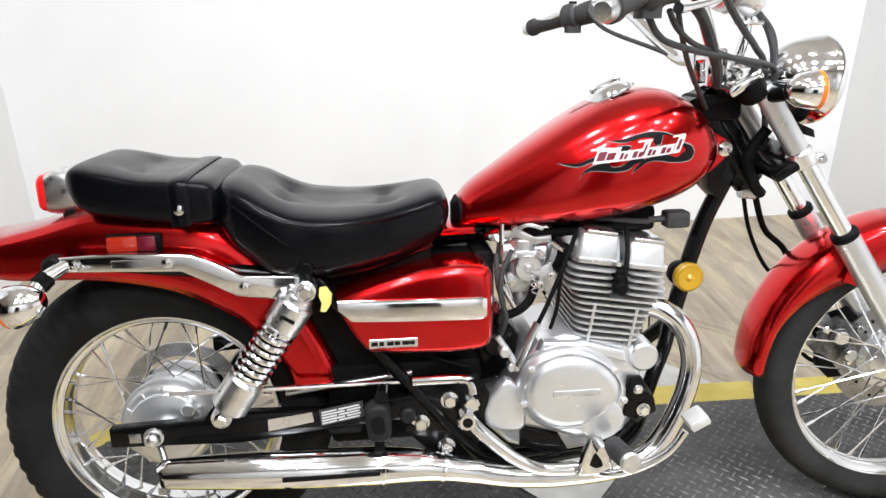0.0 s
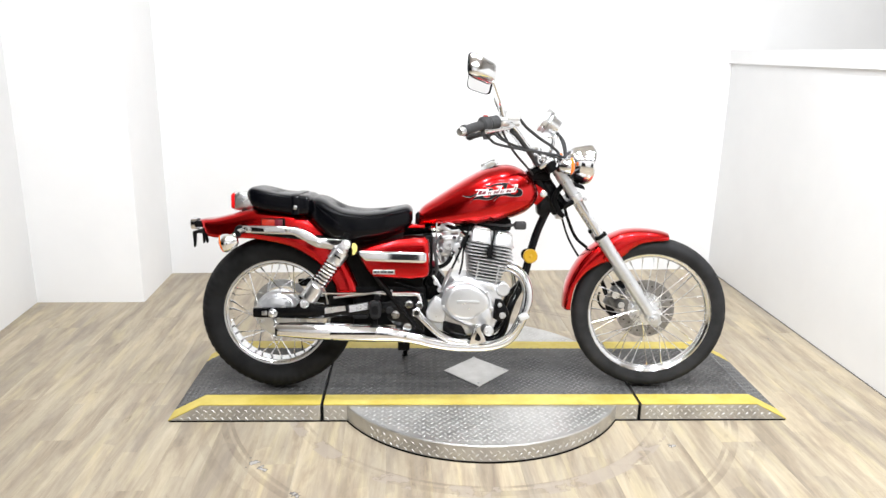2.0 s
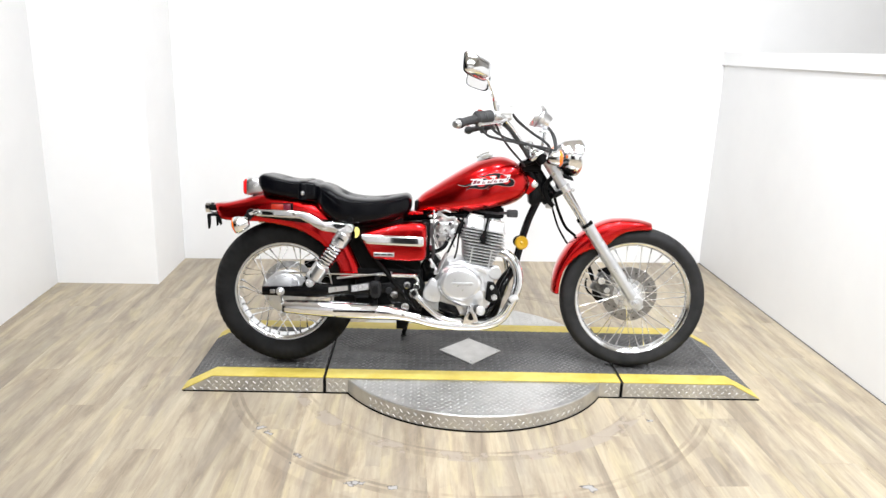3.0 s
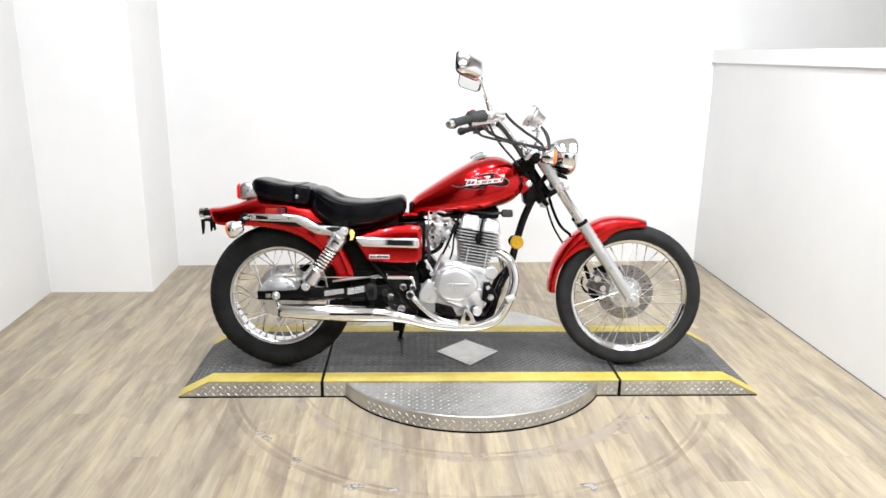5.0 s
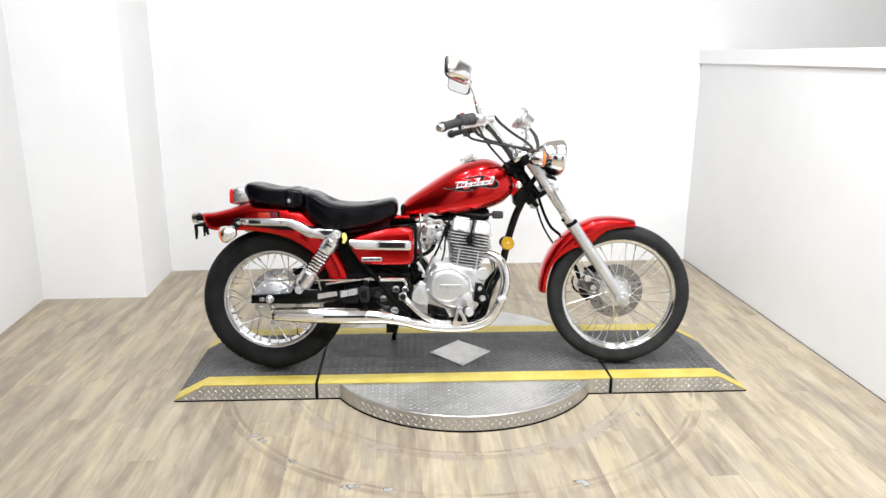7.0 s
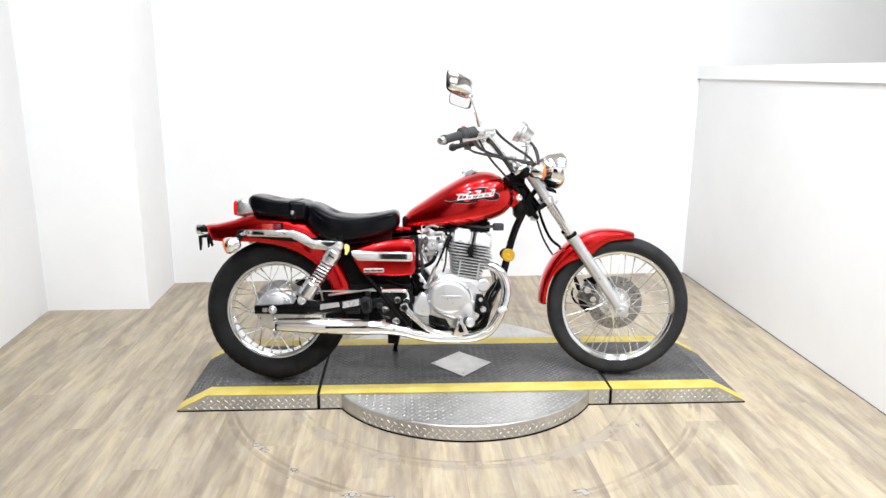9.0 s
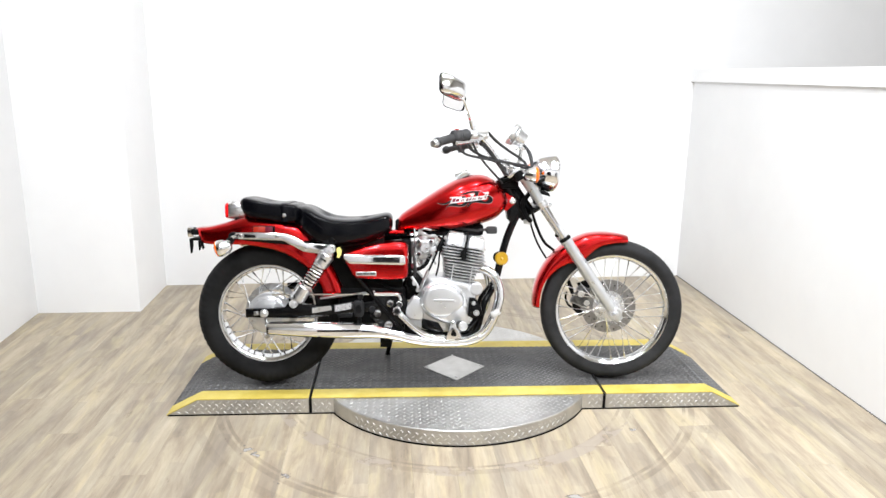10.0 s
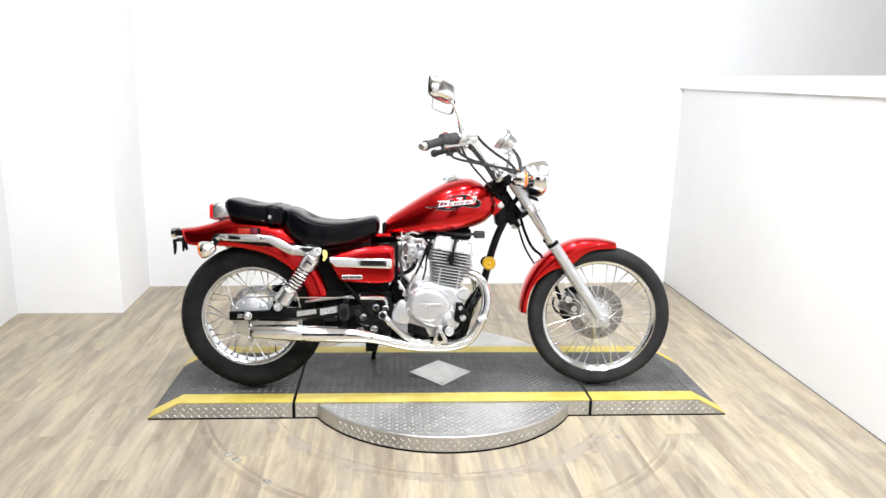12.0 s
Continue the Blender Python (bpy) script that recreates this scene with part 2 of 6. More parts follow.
red_lens = material("red_lens", (0.75, 0.012, 0.014), 0.15, 0, 0.6)
dark_red_lens = material("dark_red_lens", (0.40, 0.024, 0.010), 0.2, 0, 0.6)
tag_yellow = wear(material("yellow_tag", (0.78, 0.66, 0.16), 0.6), (0.72, 0.6, 0.14), (0.84, 0.74, 0.25), 40, (0.5, 0.7))
sticker = material("dark_sticker", (0.035, 0.035, 0.037), 0.45)
flame_line = material("grey_flame_line", (0.30, 0.27, 0.27), 0.4, 0, 0.5)
ink = material("black_ink", (0.006, 0.006, 0.0065), 0.4, 0, 0, 0.05, 0.12)
mirror_glass = material("mirror_glass", (0.9, 0.9, 0.9), 0.01, 1.0)
white_print = material("white_print", (0.82, 0.82, 0.82), 0.4, 0, 0.5)
silver_print = material("silver_print", (0.66, 0.65, 0.65), 0.4, 0, 0.4)
dark_print = material("dark_red_print", (0.16, 0.004, 0.02), 0.35, 0.2, 0.8)

leather = material("black_vinyl", (0.0022, 0.0024, 0.0034), 0.3, 0, 0, 0.05, 0.16)
_v = coords(leather)
_n = node(leather, "ShaderNodeTexVoronoi", Scale=420.0)
link(leather, _v, _n.inputs["Vector"])
_m = node(leather, "ShaderNodeTexNoise", Scale=14.0, Detail=5.0)
link(leather, _v, _m.inputs["Vector"])
link(leather, ramp(leather, _m.outputs["Fac"], [(0.3, (0.17,) * 3), (0.7, (0.27,) * 3)]), bsdf(leather).inputs["Roughness"])
_b = node(leather, "ShaderNodeBump", Strength=0.07, Distance=0.001)
link(leather, _n.outputs["Distance"], _b.inputs["Height"])
link(leather, _b.outputs[0], bsdf(leather).inputs["Normal"])

glass = material("lamp_glass", (0.95, 0.96, 0.97), 0.02)
bsdf(glass).inputs["Transmission Weight"].default_value = 1.0

wall_paint = material("white_wall_paint", (0.82, 0.82, 0.815), 0.6)
wear(wall_paint, (0.78, 0.78, 0.78), (0.83, 0.83, 0.826), 1.5, (0.5, 0.65), 0.05, 220, "World")
ceiling_paint = wear(material("ceiling_paint", (0.72, 0.69, 0.64), 0.8), (0.77, 0.74, 0.69), (0.83, 0.80, 0.75), 1.2, (0.75, 0.85), 0, 1, "World")
far_paint = wear(material("grey_wall_paint", (0.55, 0.53, 0.50), 0.7), (0.50, 0.48, 0.455), (0.58, 0.56, 0.53), 0.8, (0.6, 0.8), 0, 1, "World")

# Weathered oak-look vinyl: long streaks, yellow and grey patches, and the scuffed rings that the turning ramp has left.
oak = material("weathered_oak_vinyl", (0.42, 0.34, 0.24), 0.4)
_info = oak.node_tree.nodes.new("ShaderNodeObjectInfo")
_geo = oak.node_tree.nodes.new("ShaderNodeNewGeometry")
_off = oak.node_tree.nodes.new("ShaderNodeVectorMath")
_off.operation = "MULTIPLY_ADD"
_comb = oak.node_tree.nodes.new("ShaderNodeCombineXYZ")
for _i in range(3):
    link(oak, _info.outputs["Random"], _comb.inputs[_i])
link(oak, _comb.outputs[0], _off.inputs[0])
_off.inputs[1].default_value = (7.3, 19.1, 3.7)
link(oak, _geo.outputs["Position"], _off.inputs[2])


def oak_noise(scale, detail, rough=0.6):
    mp = oak.node_tree.nodes.new("ShaderNodeMapping")
    mp.inputs["Scale"].default_value = scale
    link(oak, _off.outputs[0], mp.inputs[0])
    n = node(oak, "ShaderNodeTexNoise", Scale=1.0, Detail=detail, Roughness=rough)
    n.inputs["Distortion"].default_value = 0.45
    link(oak, mp.outputs[0], n.inputs["Vector"])
    return n.outputs["Fac"]


def oak_mix(kind, fac, a, b):
    m = oak.node_tree.nodes.new("ShaderNodeMix")
    m.data_type, m.blend_type = "RGBA", kind
    for sock, v in ((m.inputs[0], fac), (m.inputs[6], a), (m.inputs[7], b)):
        if isinstance(v, (int, float)):
            sock.default_value = v
        elif isinstance(v, tuple):
            sock.default_value = (*v, 1)
        else:
            link(oak, v, sock)
    return m.outputs[2]


_tone = ramp(oak, oak_noise((15.0, 2.3, 1), 6.0, 0.66), [(0.28, (0.215, 0.176, 0.134)), (0.43, (0.312, 0.262, 0.198)), (0.55, (0.392, 0.338, 0.255)), (0.70, (0.455, 0.402, 0.310))])
_grain = ramp(oak, oak_noise((60.0, 2.5, 1), 6.0, 0.7), [(0.3, (0.78, 0.77, 0.76)), (0.6, (1.0, 1.0, 1.0))])
_grey = ramp(oak, oak_noise((11.0, 1.7, 2), 5.0, 0.65), [(0.49, (0, 0, 0)), (0.68, (0.60, 0.60, 0.60))])
_cream = ramp(oak, oak_noise((17.0, 2.4, 3), 5.0, 0.62), [(0.52, (0, 0, 0)), (0.66, (0.6, 0.6, 0.6))])
_col = oak_mix("MULTIPLY", 0.75, _tone, _grain)
_col = oak_mix("MIX", _cream, _col, (0.450, 0.388, 0.252))
_col = oak_mix("MIX", _grey, _col, (0.248, 0.214, 0.180))
_wob = node(oak, "ShaderNodeTexNoise", Scale=14.0, Detail=4.0)
link(oak, _geo.outputs["Position"], _wob.inputs["Vector"])
_wv = oak.node_tree.nodes.new("ShaderNodeVectorMath")
_wv.operation = "MULTIPLY_ADD"
link(oak, _wob.outputs["Color"], _wv.inputs[0])
_wv.inputs[1].default_value = (0.012, 0.09, 0.0)
link(oak, _off.outputs[0], _wv.inputs[2])
_sm = oak.node_tree.nodes.new("ShaderNodeMapping")
_sm.inputs["Rotation"].default_value = (0, 0, radians(90 - 1.6))
link(oak, _wv.outputs[0], _sm.inputs[0])
_strips = oak.node_tree.nodes.new("ShaderNodeTexBrick")
_strips.offset = 0.37
for _k, _v in (("Color1", (0.74, 0.73, 0.72, 1)), ("Color2", (1.16, 1.12, 1.02, 1)), ("Mortar", (0.86, 0.85, 0.84, 1)), ("Scale", 1.0), ("Mortar Size", 0.0006), ("Brick Width", 0.31), ("Row Height", 0.0507)):
    _strips.inputs[_k].default_value = _v
link(oak, _sm.outputs[0], _strips.inputs["Vector"])
_col = oak_mix("MULTIPLY", 0.46, _col, _strips.outputs["Color"])
_knot = ramp(oak, oak_noise((26.0, 6.0, 1), 5.0, 0.75), [(0.26, (0.55, 0.52, 0.50)), (0.36, (1, 1, 1))])
_col = oak_mix("MULTIPLY", 1.0, _col, _knot)
_each = ramp(oak, _info.outputs["Random"], [(0.0, (0.95, 0.95, 0.95)), (0.5, (1.06, 1.06, 1.05)), (1.0, (1.15, 1.14, 1.11))])
_col = oak_mix("MULTIPLY", 1.0, _col, _each)
_dist = oak.node_tree.nodes.new("ShaderNodeVectorMath")
_dist.operation = "DISTANCE"
_dist.inputs[1].default_value = (0.063, 0.14, 0.0)
link(oak, _geo.outputs["Position"], _dist.inputs[0])
_scuffed = node(oak, "ShaderNodeTexNoise", Scale=9.0, Detail=5.0)
link(oak, _geo.outputs["Position"], _scuffed.inputs["Vector"])
for _r, _w, _s in ((0.728, 0.006, 0.50), (0.762, 0.014, 0.28), (0.985, 0.007, 0.50), (1.015, 0.012, 0.40), (1.10, 0.018, 0.18)):
    _d = oak.node_tree.nodes.new("ShaderNodeMath")
    _d.operation = "COMPARE"
    _d.inputs[1].default_value, _d.inputs[2].default_value = _r, _w
    link(oak, _dist.outputs["Value"], _d.inputs[0])
    _k = oak.node_tree.nodes.new("ShaderNodeMath")
    _k.operation = "MULTIPLY"
    link(oak, _d.outputs[0], _k.inputs[0])
    link(oak, ramp(oak, _scuffed.outputs["Fac"], [(0.34, (0, 0, 0)), (0.58, (_s, _s, _s))]), _k.inputs[1])
    _col = oak_mix("MIX", _k.outputs[0], _col, (0.13, 0.10, 0.075))
# Peeled strips of the print along the inner ring.
_pd = oak.node_tree.nodes.new("ShaderNodeMath")
_pd.operation = "COMPARE"
_pd.inputs[1].default_value, _pd.inputs[2].default_value = 0.756, 0.030
link(oak, _dist.outputs["Value"], _pd.inputs[0])
_pn = node(oak, "ShaderNodeTexNoise", Scale=5.0, Detail=6.0, Roughness=0.65)
link(oak, _geo.outputs["Position"], _pn.inputs["Vector"])
for _lo, _hi, _c in ((0.50, 0.505, (0.20, 0.16, 0.13)), (0.515, 0.52, (0.40, 0.35, 0.29))):
    _pk = oak.node_tree.nodes.new("ShaderNodeMath")
    _pk.operation = "MULTIPLY"
    link(oak, _pd.outputs[0], _pk.inputs[0])
    link(oak, ramp(oak, _pn.outputs["Fac"], [(_lo, (0, 0, 0)), (_hi, (0.5, 0.5, 0.5))]), _pk.inputs[1])
    _col = oak_mix("MIX", _pk.outputs[0], _col, _c)
CHIPS = ((-0.74, -0.435, 0.014), (-0.70, -0.475, 0.016), (-0.57, -0.615, 0.016), (-0.59, -0.66, 0.006), (-0.364, -0.78, 0.018), (-0.24, -0.80, 0.010), (0.40, -0.79, 0.018), (0.73, -0.345, 0.016), (1.583, 0.665, 0.004))
# Small chips in the vinyl along the rings.
_chipn = node(oak, "ShaderNodeTexNoise", Scale=38.0, Detail=3.0)
link(oak, _geo.outputs["Position"], _chipn.inputs["Vector"])
for _cx, _cy, _cr in CHIPS:
    _q = oak.node_tree.nodes.new("ShaderNodeVectorMath")
    _q.operation = "DISTANCE"
    _q.inputs[1].default_value = (_cx, _cy, 0.0)
    link(oak, _geo.outputs["Position"], _q.inputs[0])
    _a = oak.node_tree.nodes.new("ShaderNodeMath")
    _a.operation = "MULTIPLY_ADD"
    link(oak, _chipn.outputs["Fac"], _a.inputs[0])
    _a.inputs[1].default_value = 0.12
    link(oak, _q.outputs["Value"], _a.inputs[2])
    for _grow, _c in ((0.059, (0.10, 0.09, 0.085)), (0.053, (0.36, 0.35, 0.34))):
        _l = oak.node_tree.nodes.new("ShaderNodeMath")
        _l.operation = "LESS_THAN"
        link(oak, _a.outputs[0], _l.inputs[0])
        _l.inputs[1].default_value = _cr + _grow
        _col = oak_mix("MIX", _l.outputs[0], _col, _c)
link(oak, _col, bsdf(oak).inputs["Base Color"])
link(oak, ramp(oak, oak_noise((12, 4, 1), 4.0), [(0.3, (0.34,) * 3), (0.7, (0.5,) * 3)]), bsdf(oak).inputs["Roughness"])
_bp = node(oak, "ShaderNodeBump", Strength=0.15, Distance=0.001)
link(oak, _grain, _bp.inputs["Height"])
link(oak, _bp.outputs[0], bsdf(oak).inputs["Normal"])

deck_black = wear(material("dark_deck_coating", (0.06, 0.06, 0.062), 0.55), (0.026, 0.026, 0.027), (0.060, 0.060, 0.060), 5, (0.42, 0.62), 0.08, 200, "World")
# Dried dust and tyre scuffs lie over the coating in streaks and patches.
_v = coords(deck_black, (1.0, 2.2, 1.0), "World")
_d1 = node(deck_black, "ShaderNodeTexNoise", Scale=3.2, Detail=8.0, Roughness=0.68, Distortion=0.6)
link(deck_black, _v, _d1.inputs["Vector"])
_d2 = node(deck_black, "ShaderNodeTexNoise", Scale=26.0, Detail=6.0, Roughness=0.7)
link(deck_black, _v, _d2.inputs["Vector"])
_mul = node(deck_black, "ShaderNodeMath")
_mul.operation = "MULTIPLY"
link(deck_black, ramp(deck_black, _d1.outputs["Fac"], [(0.40, (0.0,) * 3), (0.66, (1.0,) * 3)]), _mul.inputs[0])
link(deck_black, ramp(deck_black, _d2.outputs["Fac"], [(0.30, (0.25,) * 3), (0.62, (1.0,) * 3)]), _mul.inputs[1])
_mix = node(deck_black, "ShaderNodeMix")
_mix.data_type = "RGBA"
_in = bsdf(deck_black).inputs["Base Color"]
_mix.inputs[7].default_value = (0.100, 0.096, 0.092, 1)
link(deck_black, _in.links[0].from_socket, _mix.inputs[6])
link(deck_black, _mul.outputs[0], _mix.inputs[0])
link(deck_black, _mix.outputs[2], _in)
yellow_tape = wear(material("yellow_safety_tape", (0.78, 0.60, 0.12), 0.5), (0.50, 0.385, 0.06), (0.63, 0.515, 0.125), 10, (0.4, 0.6), 0.04, 200, "World")
tread_plate = wear(material("aluminium_tread_plate", (0.62, 0.62, 0.61), 0.35, 0.9), (0.46, 0.455, 0.44), (0.62, 0.615, 0.60), 9, (0.32, 0.5), 0.05, 200, "World")
lug_bright = wear(material("rubbed_aluminium_lugs", (0.8, 0.8, 0.79), 0.25, 0.5), (0.58, 0.575, 0.56), (0.72, 0.72, 0.71), 14, (0.45, 0.6), 0, 1, "World")

# dark of unlit rooms out of view, put into colour; also the floor joint
dark_room_joint = wear(material("dark_unlit_room_and_joint", (0.06, 0.06, 0.065), 0.7), (0.05, 0.05, 0.055), (0.075, 0.075, 0.08), 0.8, (0.6, 0.8), 0, 1, "World")
lug_grey = wear(material("worn_deck_coating", (0.18, 0.18, 0.18), 0.34, 0.6), (0.115, 0.115, 0.116), (0.25, 0.25, 0.25), 7, (0.38, 0.52), 0, 1, "World")

# ---- the room ----
def wall(name, a, b, z0, z1, thick, mat, label):
    """A wall from a to b in plan; its thickness lies to the right of that way."""
    a, b = Vector((*a, 0)), Vector((*b, 0))
    d = (b - a).normalized()
    out = Vector((d.y, -d.x, 0)) * thick
    bm = bmesh.new()
    lo = [bm.verts.new(p + Vector((0, 0, z0))) for p in (a, b, b + out, a + out)]
    hi = [bm.verts.new(p + Vector((0, 0, z1))) for p in (a, b, b + out, a + out)]
    bm.faces.new(lo)
    bm.faces.new(hi)
    for i in range(4):
        bm.faces.new((lo[i], lo[(i + 1) % 4], hi[(i + 1) % 4], hi[i]))
    bmesh.ops.recalc_face_normals(bm, faces=bm.faces)
    up = [e for e in bm.edges if abs(e.verts[0].co.z - e.verts[1].co.z) > 0.1]
    bmesh.ops.bevel(bm, geom=up, offset=0.006, segments=2, profile=0.5, affect="EDGES")
    return tagged(part(name, bm, mat, None, label, 30), category="wall", kind="structure")


TOP = 3.6
BL, BR = (-1.683, 1.702), (1.738, 1.862)
COL, COLL = (-1.665, 1.172), (-2.237, 1.158)
LEFT_END, RIGHT_END = (-2.13, -0.35), (1.79, -2.6)
wall("wall_back", (BR[0] + 2.95, BR[1] + 0.138), (BL[0] - 0.7, BL[1] - 0.033), -0.02, TOP, 0.15, wall_paint, "plain white painted wall behind the motorcycle")
_bm = bmesh.new()
_ring = [(BL[0] - 0.002, BL[1] + 0.06), COL, (COLL[0] - 0.1, COLL[1] - 0.002), (COLL[0] - 0.1, BL[1] + 0.03)]
skin(_bm, [[_bm.verts.new((x, y, z)) for x, y in _ring] for z in (-0.02, TOP)])
bmesh.ops.bevel(_bm, geom=[e for e in _bm.edges if abs(e.verts[0].co.z - e.verts[1].co.z) > 1 and (e.verts[0].co.xy - Vector(COL)).length < 0.01], offset=0.006, segments=3, profile=0.5, affect="EDGES")
tagged(part("wall_pier", _bm, wall_paint, None, "white painted shallow wall pier in the corner", 30), category="wall", kind="structure")
wall("wall_left", (COLL[0], COLL[1] + 0.1), LEFT_END, -0.02, TOP, 0.15, wall_paint, "plain white painted side wall of the bay")
wall("wall_right", RIGHT_END, (BR[0], BR[1] + 0.05), -0.02, 1.312, 0.12, wall_paint, "white half-height partition wall with a capped top")
_d = Vector((BR[0] - RIGHT_END[0], BR[1] - RIGHT_END[1], 0)).normalized()
wall("trim_partition_cap", (RIGHT_END[0] - 0.02, RIGHT_END[1]), (BR[0] - 0.02, BR[1] + 0.05), 1.312, 1.392, 0.16, wall_paint, "white boxed cap along the top of the half wall")
wall("trim_floor_gap", (RIGHT_END[0] - 0.003, RIGHT_END[1]), (BR[0] - 0.003, BR[1] - 0.003), -0.003, 0.003, 0.006, dark_room_joint, "thin dark joint along the foot of the half wall")
wall("wall_far_right", (4.6, -6.5), (4.6, 2.1), -0.02, TOP, 0.15, far_paint, "grey painted wall of the room beyond")
# Unseen walls, coloured dark so that the bike mirrors darkness on this side.
wall("wall_far_left", (-5.0, 1.5), (-5.0, -6.5), -0.02, TOP, 0.15, dark_room_joint, "unseen wall of the room beyond, coloured dark for reflections")
wall("wall_far_left_end", (-2.2, 1.3), (-5.0, 1.3), -0.02, TOP, 0.15, dark_room_joint, "unseen end wall of the room beyond, coloured dark for reflections")
wall("wall_behind_left", (-5.1, -6.5), (-2.4, -6.5), -0.02, TOP, 0.15, dark_room_joint, "unseen wall of the room beyond, coloured dark for reflections")
wall("wall_behind_return", (-2.4, -6.5), (-2.4, -4.7), -0.02, TOP, 0.15, dark_room_joint, "unseen return wall, coloured dark for reflections")
# Unseen white wall, added to brighten the chrome; its opening mirrors as dark.
ADDED_GAP_L, ADDED_GAP_R = -0.55, 0.40
wall("wall_behind", (-2.4, -4.7), (ADDED_GAP_L, -4.7), -0.02, TOP, 0.15, wall_paint, "unseen white wall behind the camera, added for bright reflections")
wall("wall_behind_right", (ADDED_GAP_R, -4.7), (4.7, -4.7), -0.02, TOP, 0.15, wall_paint, "unseen white wall behind the camera, added for bright reflections")
wall("wall_behind_above_gap", (ADDED_GAP_L, -4.7), (ADDED_GAP_R, -4.7), 2.05, TOP, 0.15, wall_paint, "unseen white wall above an added dark opening")
# Unseen dark backing, added to make the opening's reflection dark.
wall("wall_dark_backing", (-2.4, -6.5), (4.7, -6.5), -0.02, TOP, 0.15, dark_room_joint, "unseen dark wall added behind the opening for dark reflections")
tagged(part("ceiling", box(-5.3, 4.9, -6.8, 3.5, TOP, TOP + 0.1), ceiling_paint, None, "plain cream painted ceiling", 0), category="ceiling", kind="structure")
floor = tagged(part("floor", box(-5.3, 4.9, -6.8, 3.5, -0.12, -0.004), oak, None, "worn oak-look vinyl plank floor", 0), category="floor", kind="structure")

# Ceiling lamps over the bay; the rearmost row, added, brightens the wall behind.
LAMP_WATTS, LAMP_Z, AIM = 16.6, 2.75, 30
first_lamp = None
for _ix in range(4):
    for _iy in range(4):
        _p = (-0.74 + 0.76 * _ix, -3.4 + 1.0 * _iy, LAMP_Z)
        # the unseen rear row is turned round to light the wall behind
        _aim = AIM if _iy else -AIM
        _yaw = (8, 4, -22, -36)[_ix] if _iy else 0
        if first_lamp is None:
            first_lamp = empty("ceiling_lamp", pose(*_p, 0, 0, 180), "small round white ceiling lamp on a rod", "lamp", "ceiling lamps over the bay")
            part("housing", lathe([(0.0, 0.09), (0.05, 0.09), (0.13, 0.02), (0.13, -0.01), (0.12, -0.01), (0.12, 0.01), (0.0, 0.012)], 28, m=pose(0, 0, 0, 90 + AIM)), ceiling_paint, first_lamp)
            part("rod", rod((0, -0.06, 0.06), (0, -0.06, TOP - LAMP_Z), 0.008), ceiling_paint, first_lamp)
        else:
            copy_thing(first_lamp, pose(*_p, 0, 0, _yaw if _iy else 180))
        _l = bpy.data.lights.new("lamp", "AREA")
        _l.shape, _l.size, _l.energy, _l.color = "DISK", 0.22, LAMP_WATTS, (0.965, 0.985, 1.015)
        _l.spread = radians(172)
        new("lamp_light", _l).matrix_world = pose(*_p, _aim, 0, _yaw) @ pose(0, 0, -0.015)

# ---- the turntable and its ramp ----
CX, CY = 0.063, 0.145
Y0, Y1 = -0.155, 0.455
turntable = empty("turntable", pose(0, 0, 0), "round aluminium tread-plate turntable with a dark ramp deck", "turntable")
part("base_disc", lathe([(0, 0.004), (0.592, 0.004), (0.592, 0.062), (0.589, 0.066), (0, 0.066)], 96, m=Matrix.Translation((CX, CY, 0)) @ pose(0, 0, 0, 90)), tread_plate, turntable, "round aluminium tread-plate disc")
# thin black ring where the disc meets the floor
part("base_foot_ring", lathe([(0, 0.0), (0.594, 0.0), (0.594, 0.006), (0, 0.006)], 96, m=Matrix.Translation((CX, CY, 0)) @ pose(0, 0, 0, 90)), soft_rubber, turntable, "thin black ring at the foot of the disc")


def prism(outline, y0, y1):
    return plate(outline, y0, y1, 0.0015, 1)


XA, XB, XC, XD = -1.112, -0.988, 1.119, 1.243
SL, SR = -0.541, 0.665
for _n, _o in (("deck", [(SL + 0.006, 0.004), (SR - 0.006, 0.004), (SR - 0.006, 0.068), (SL + 0.006, 0.068)]),
               ("ramp", [(XA, 0.004), (SL - 0.006, 0.004), (SL - 0.006, 0.068), (XB, 0.068)]),
               ("ramp", [(SR + 0.006, 0.004), (XD, 0.004), (XC, 0.068), (SR + 0.006, 0.068)])):
    _r = part(_n, prism(_o, Y0, Y1), tread_plate, turntable, "aluminium deck section with tread-plate sides")
    # dark coating and tape lie on top, along the slope as well
    if _n == "deck":
        _line = [(_o[0][0], 0.068), (_o[1][0], 0.068)]
    elif _o[0][0] == XA:
        _line = [(XA, 0.004), (XB, 0.068), (SL - 0.006, 0.068)]
    else:
        _line = [(SR + 0.006, 0.068), (XC, 0.068), (XD, 0.004)]

    def sheet(line, y0, y1, h):
        bm = bmesh.new()
        rows = []
        for x, z in line:
            rows.append([bm.verts.new((x, y, z + dz)) for y, dz in ((y0, 0), (y1, 0), (y1, h), (y0, h))])
        skin(bm, rows)
        return bm

    part("coating", sheet(_line, Y0 + 0.079, Y1 - 0.080, 0.003), deck_black, _r, "dark grey non-slip coating")
    part("tape", sheet(_line, Y0 - 0.0012, Y0 + 0.0795, 0.0032), yellow_tape, _r, "yellow safety edge marking")
    part("tape", sheet(_line, Y1 - 0.0805, Y1 - 0.001, 0.0032), yellow_tape, _r, "yellow safety edge marking")
for _x in (SL, SR):
    part("seam_strip", box(_x - 0.006, _x + 0.006, Y0 + 0.002, Y1 - 0.002, 0.002, 0.060, 0.001, 1), soft_rubber, turntable, "black gap between deck sections")
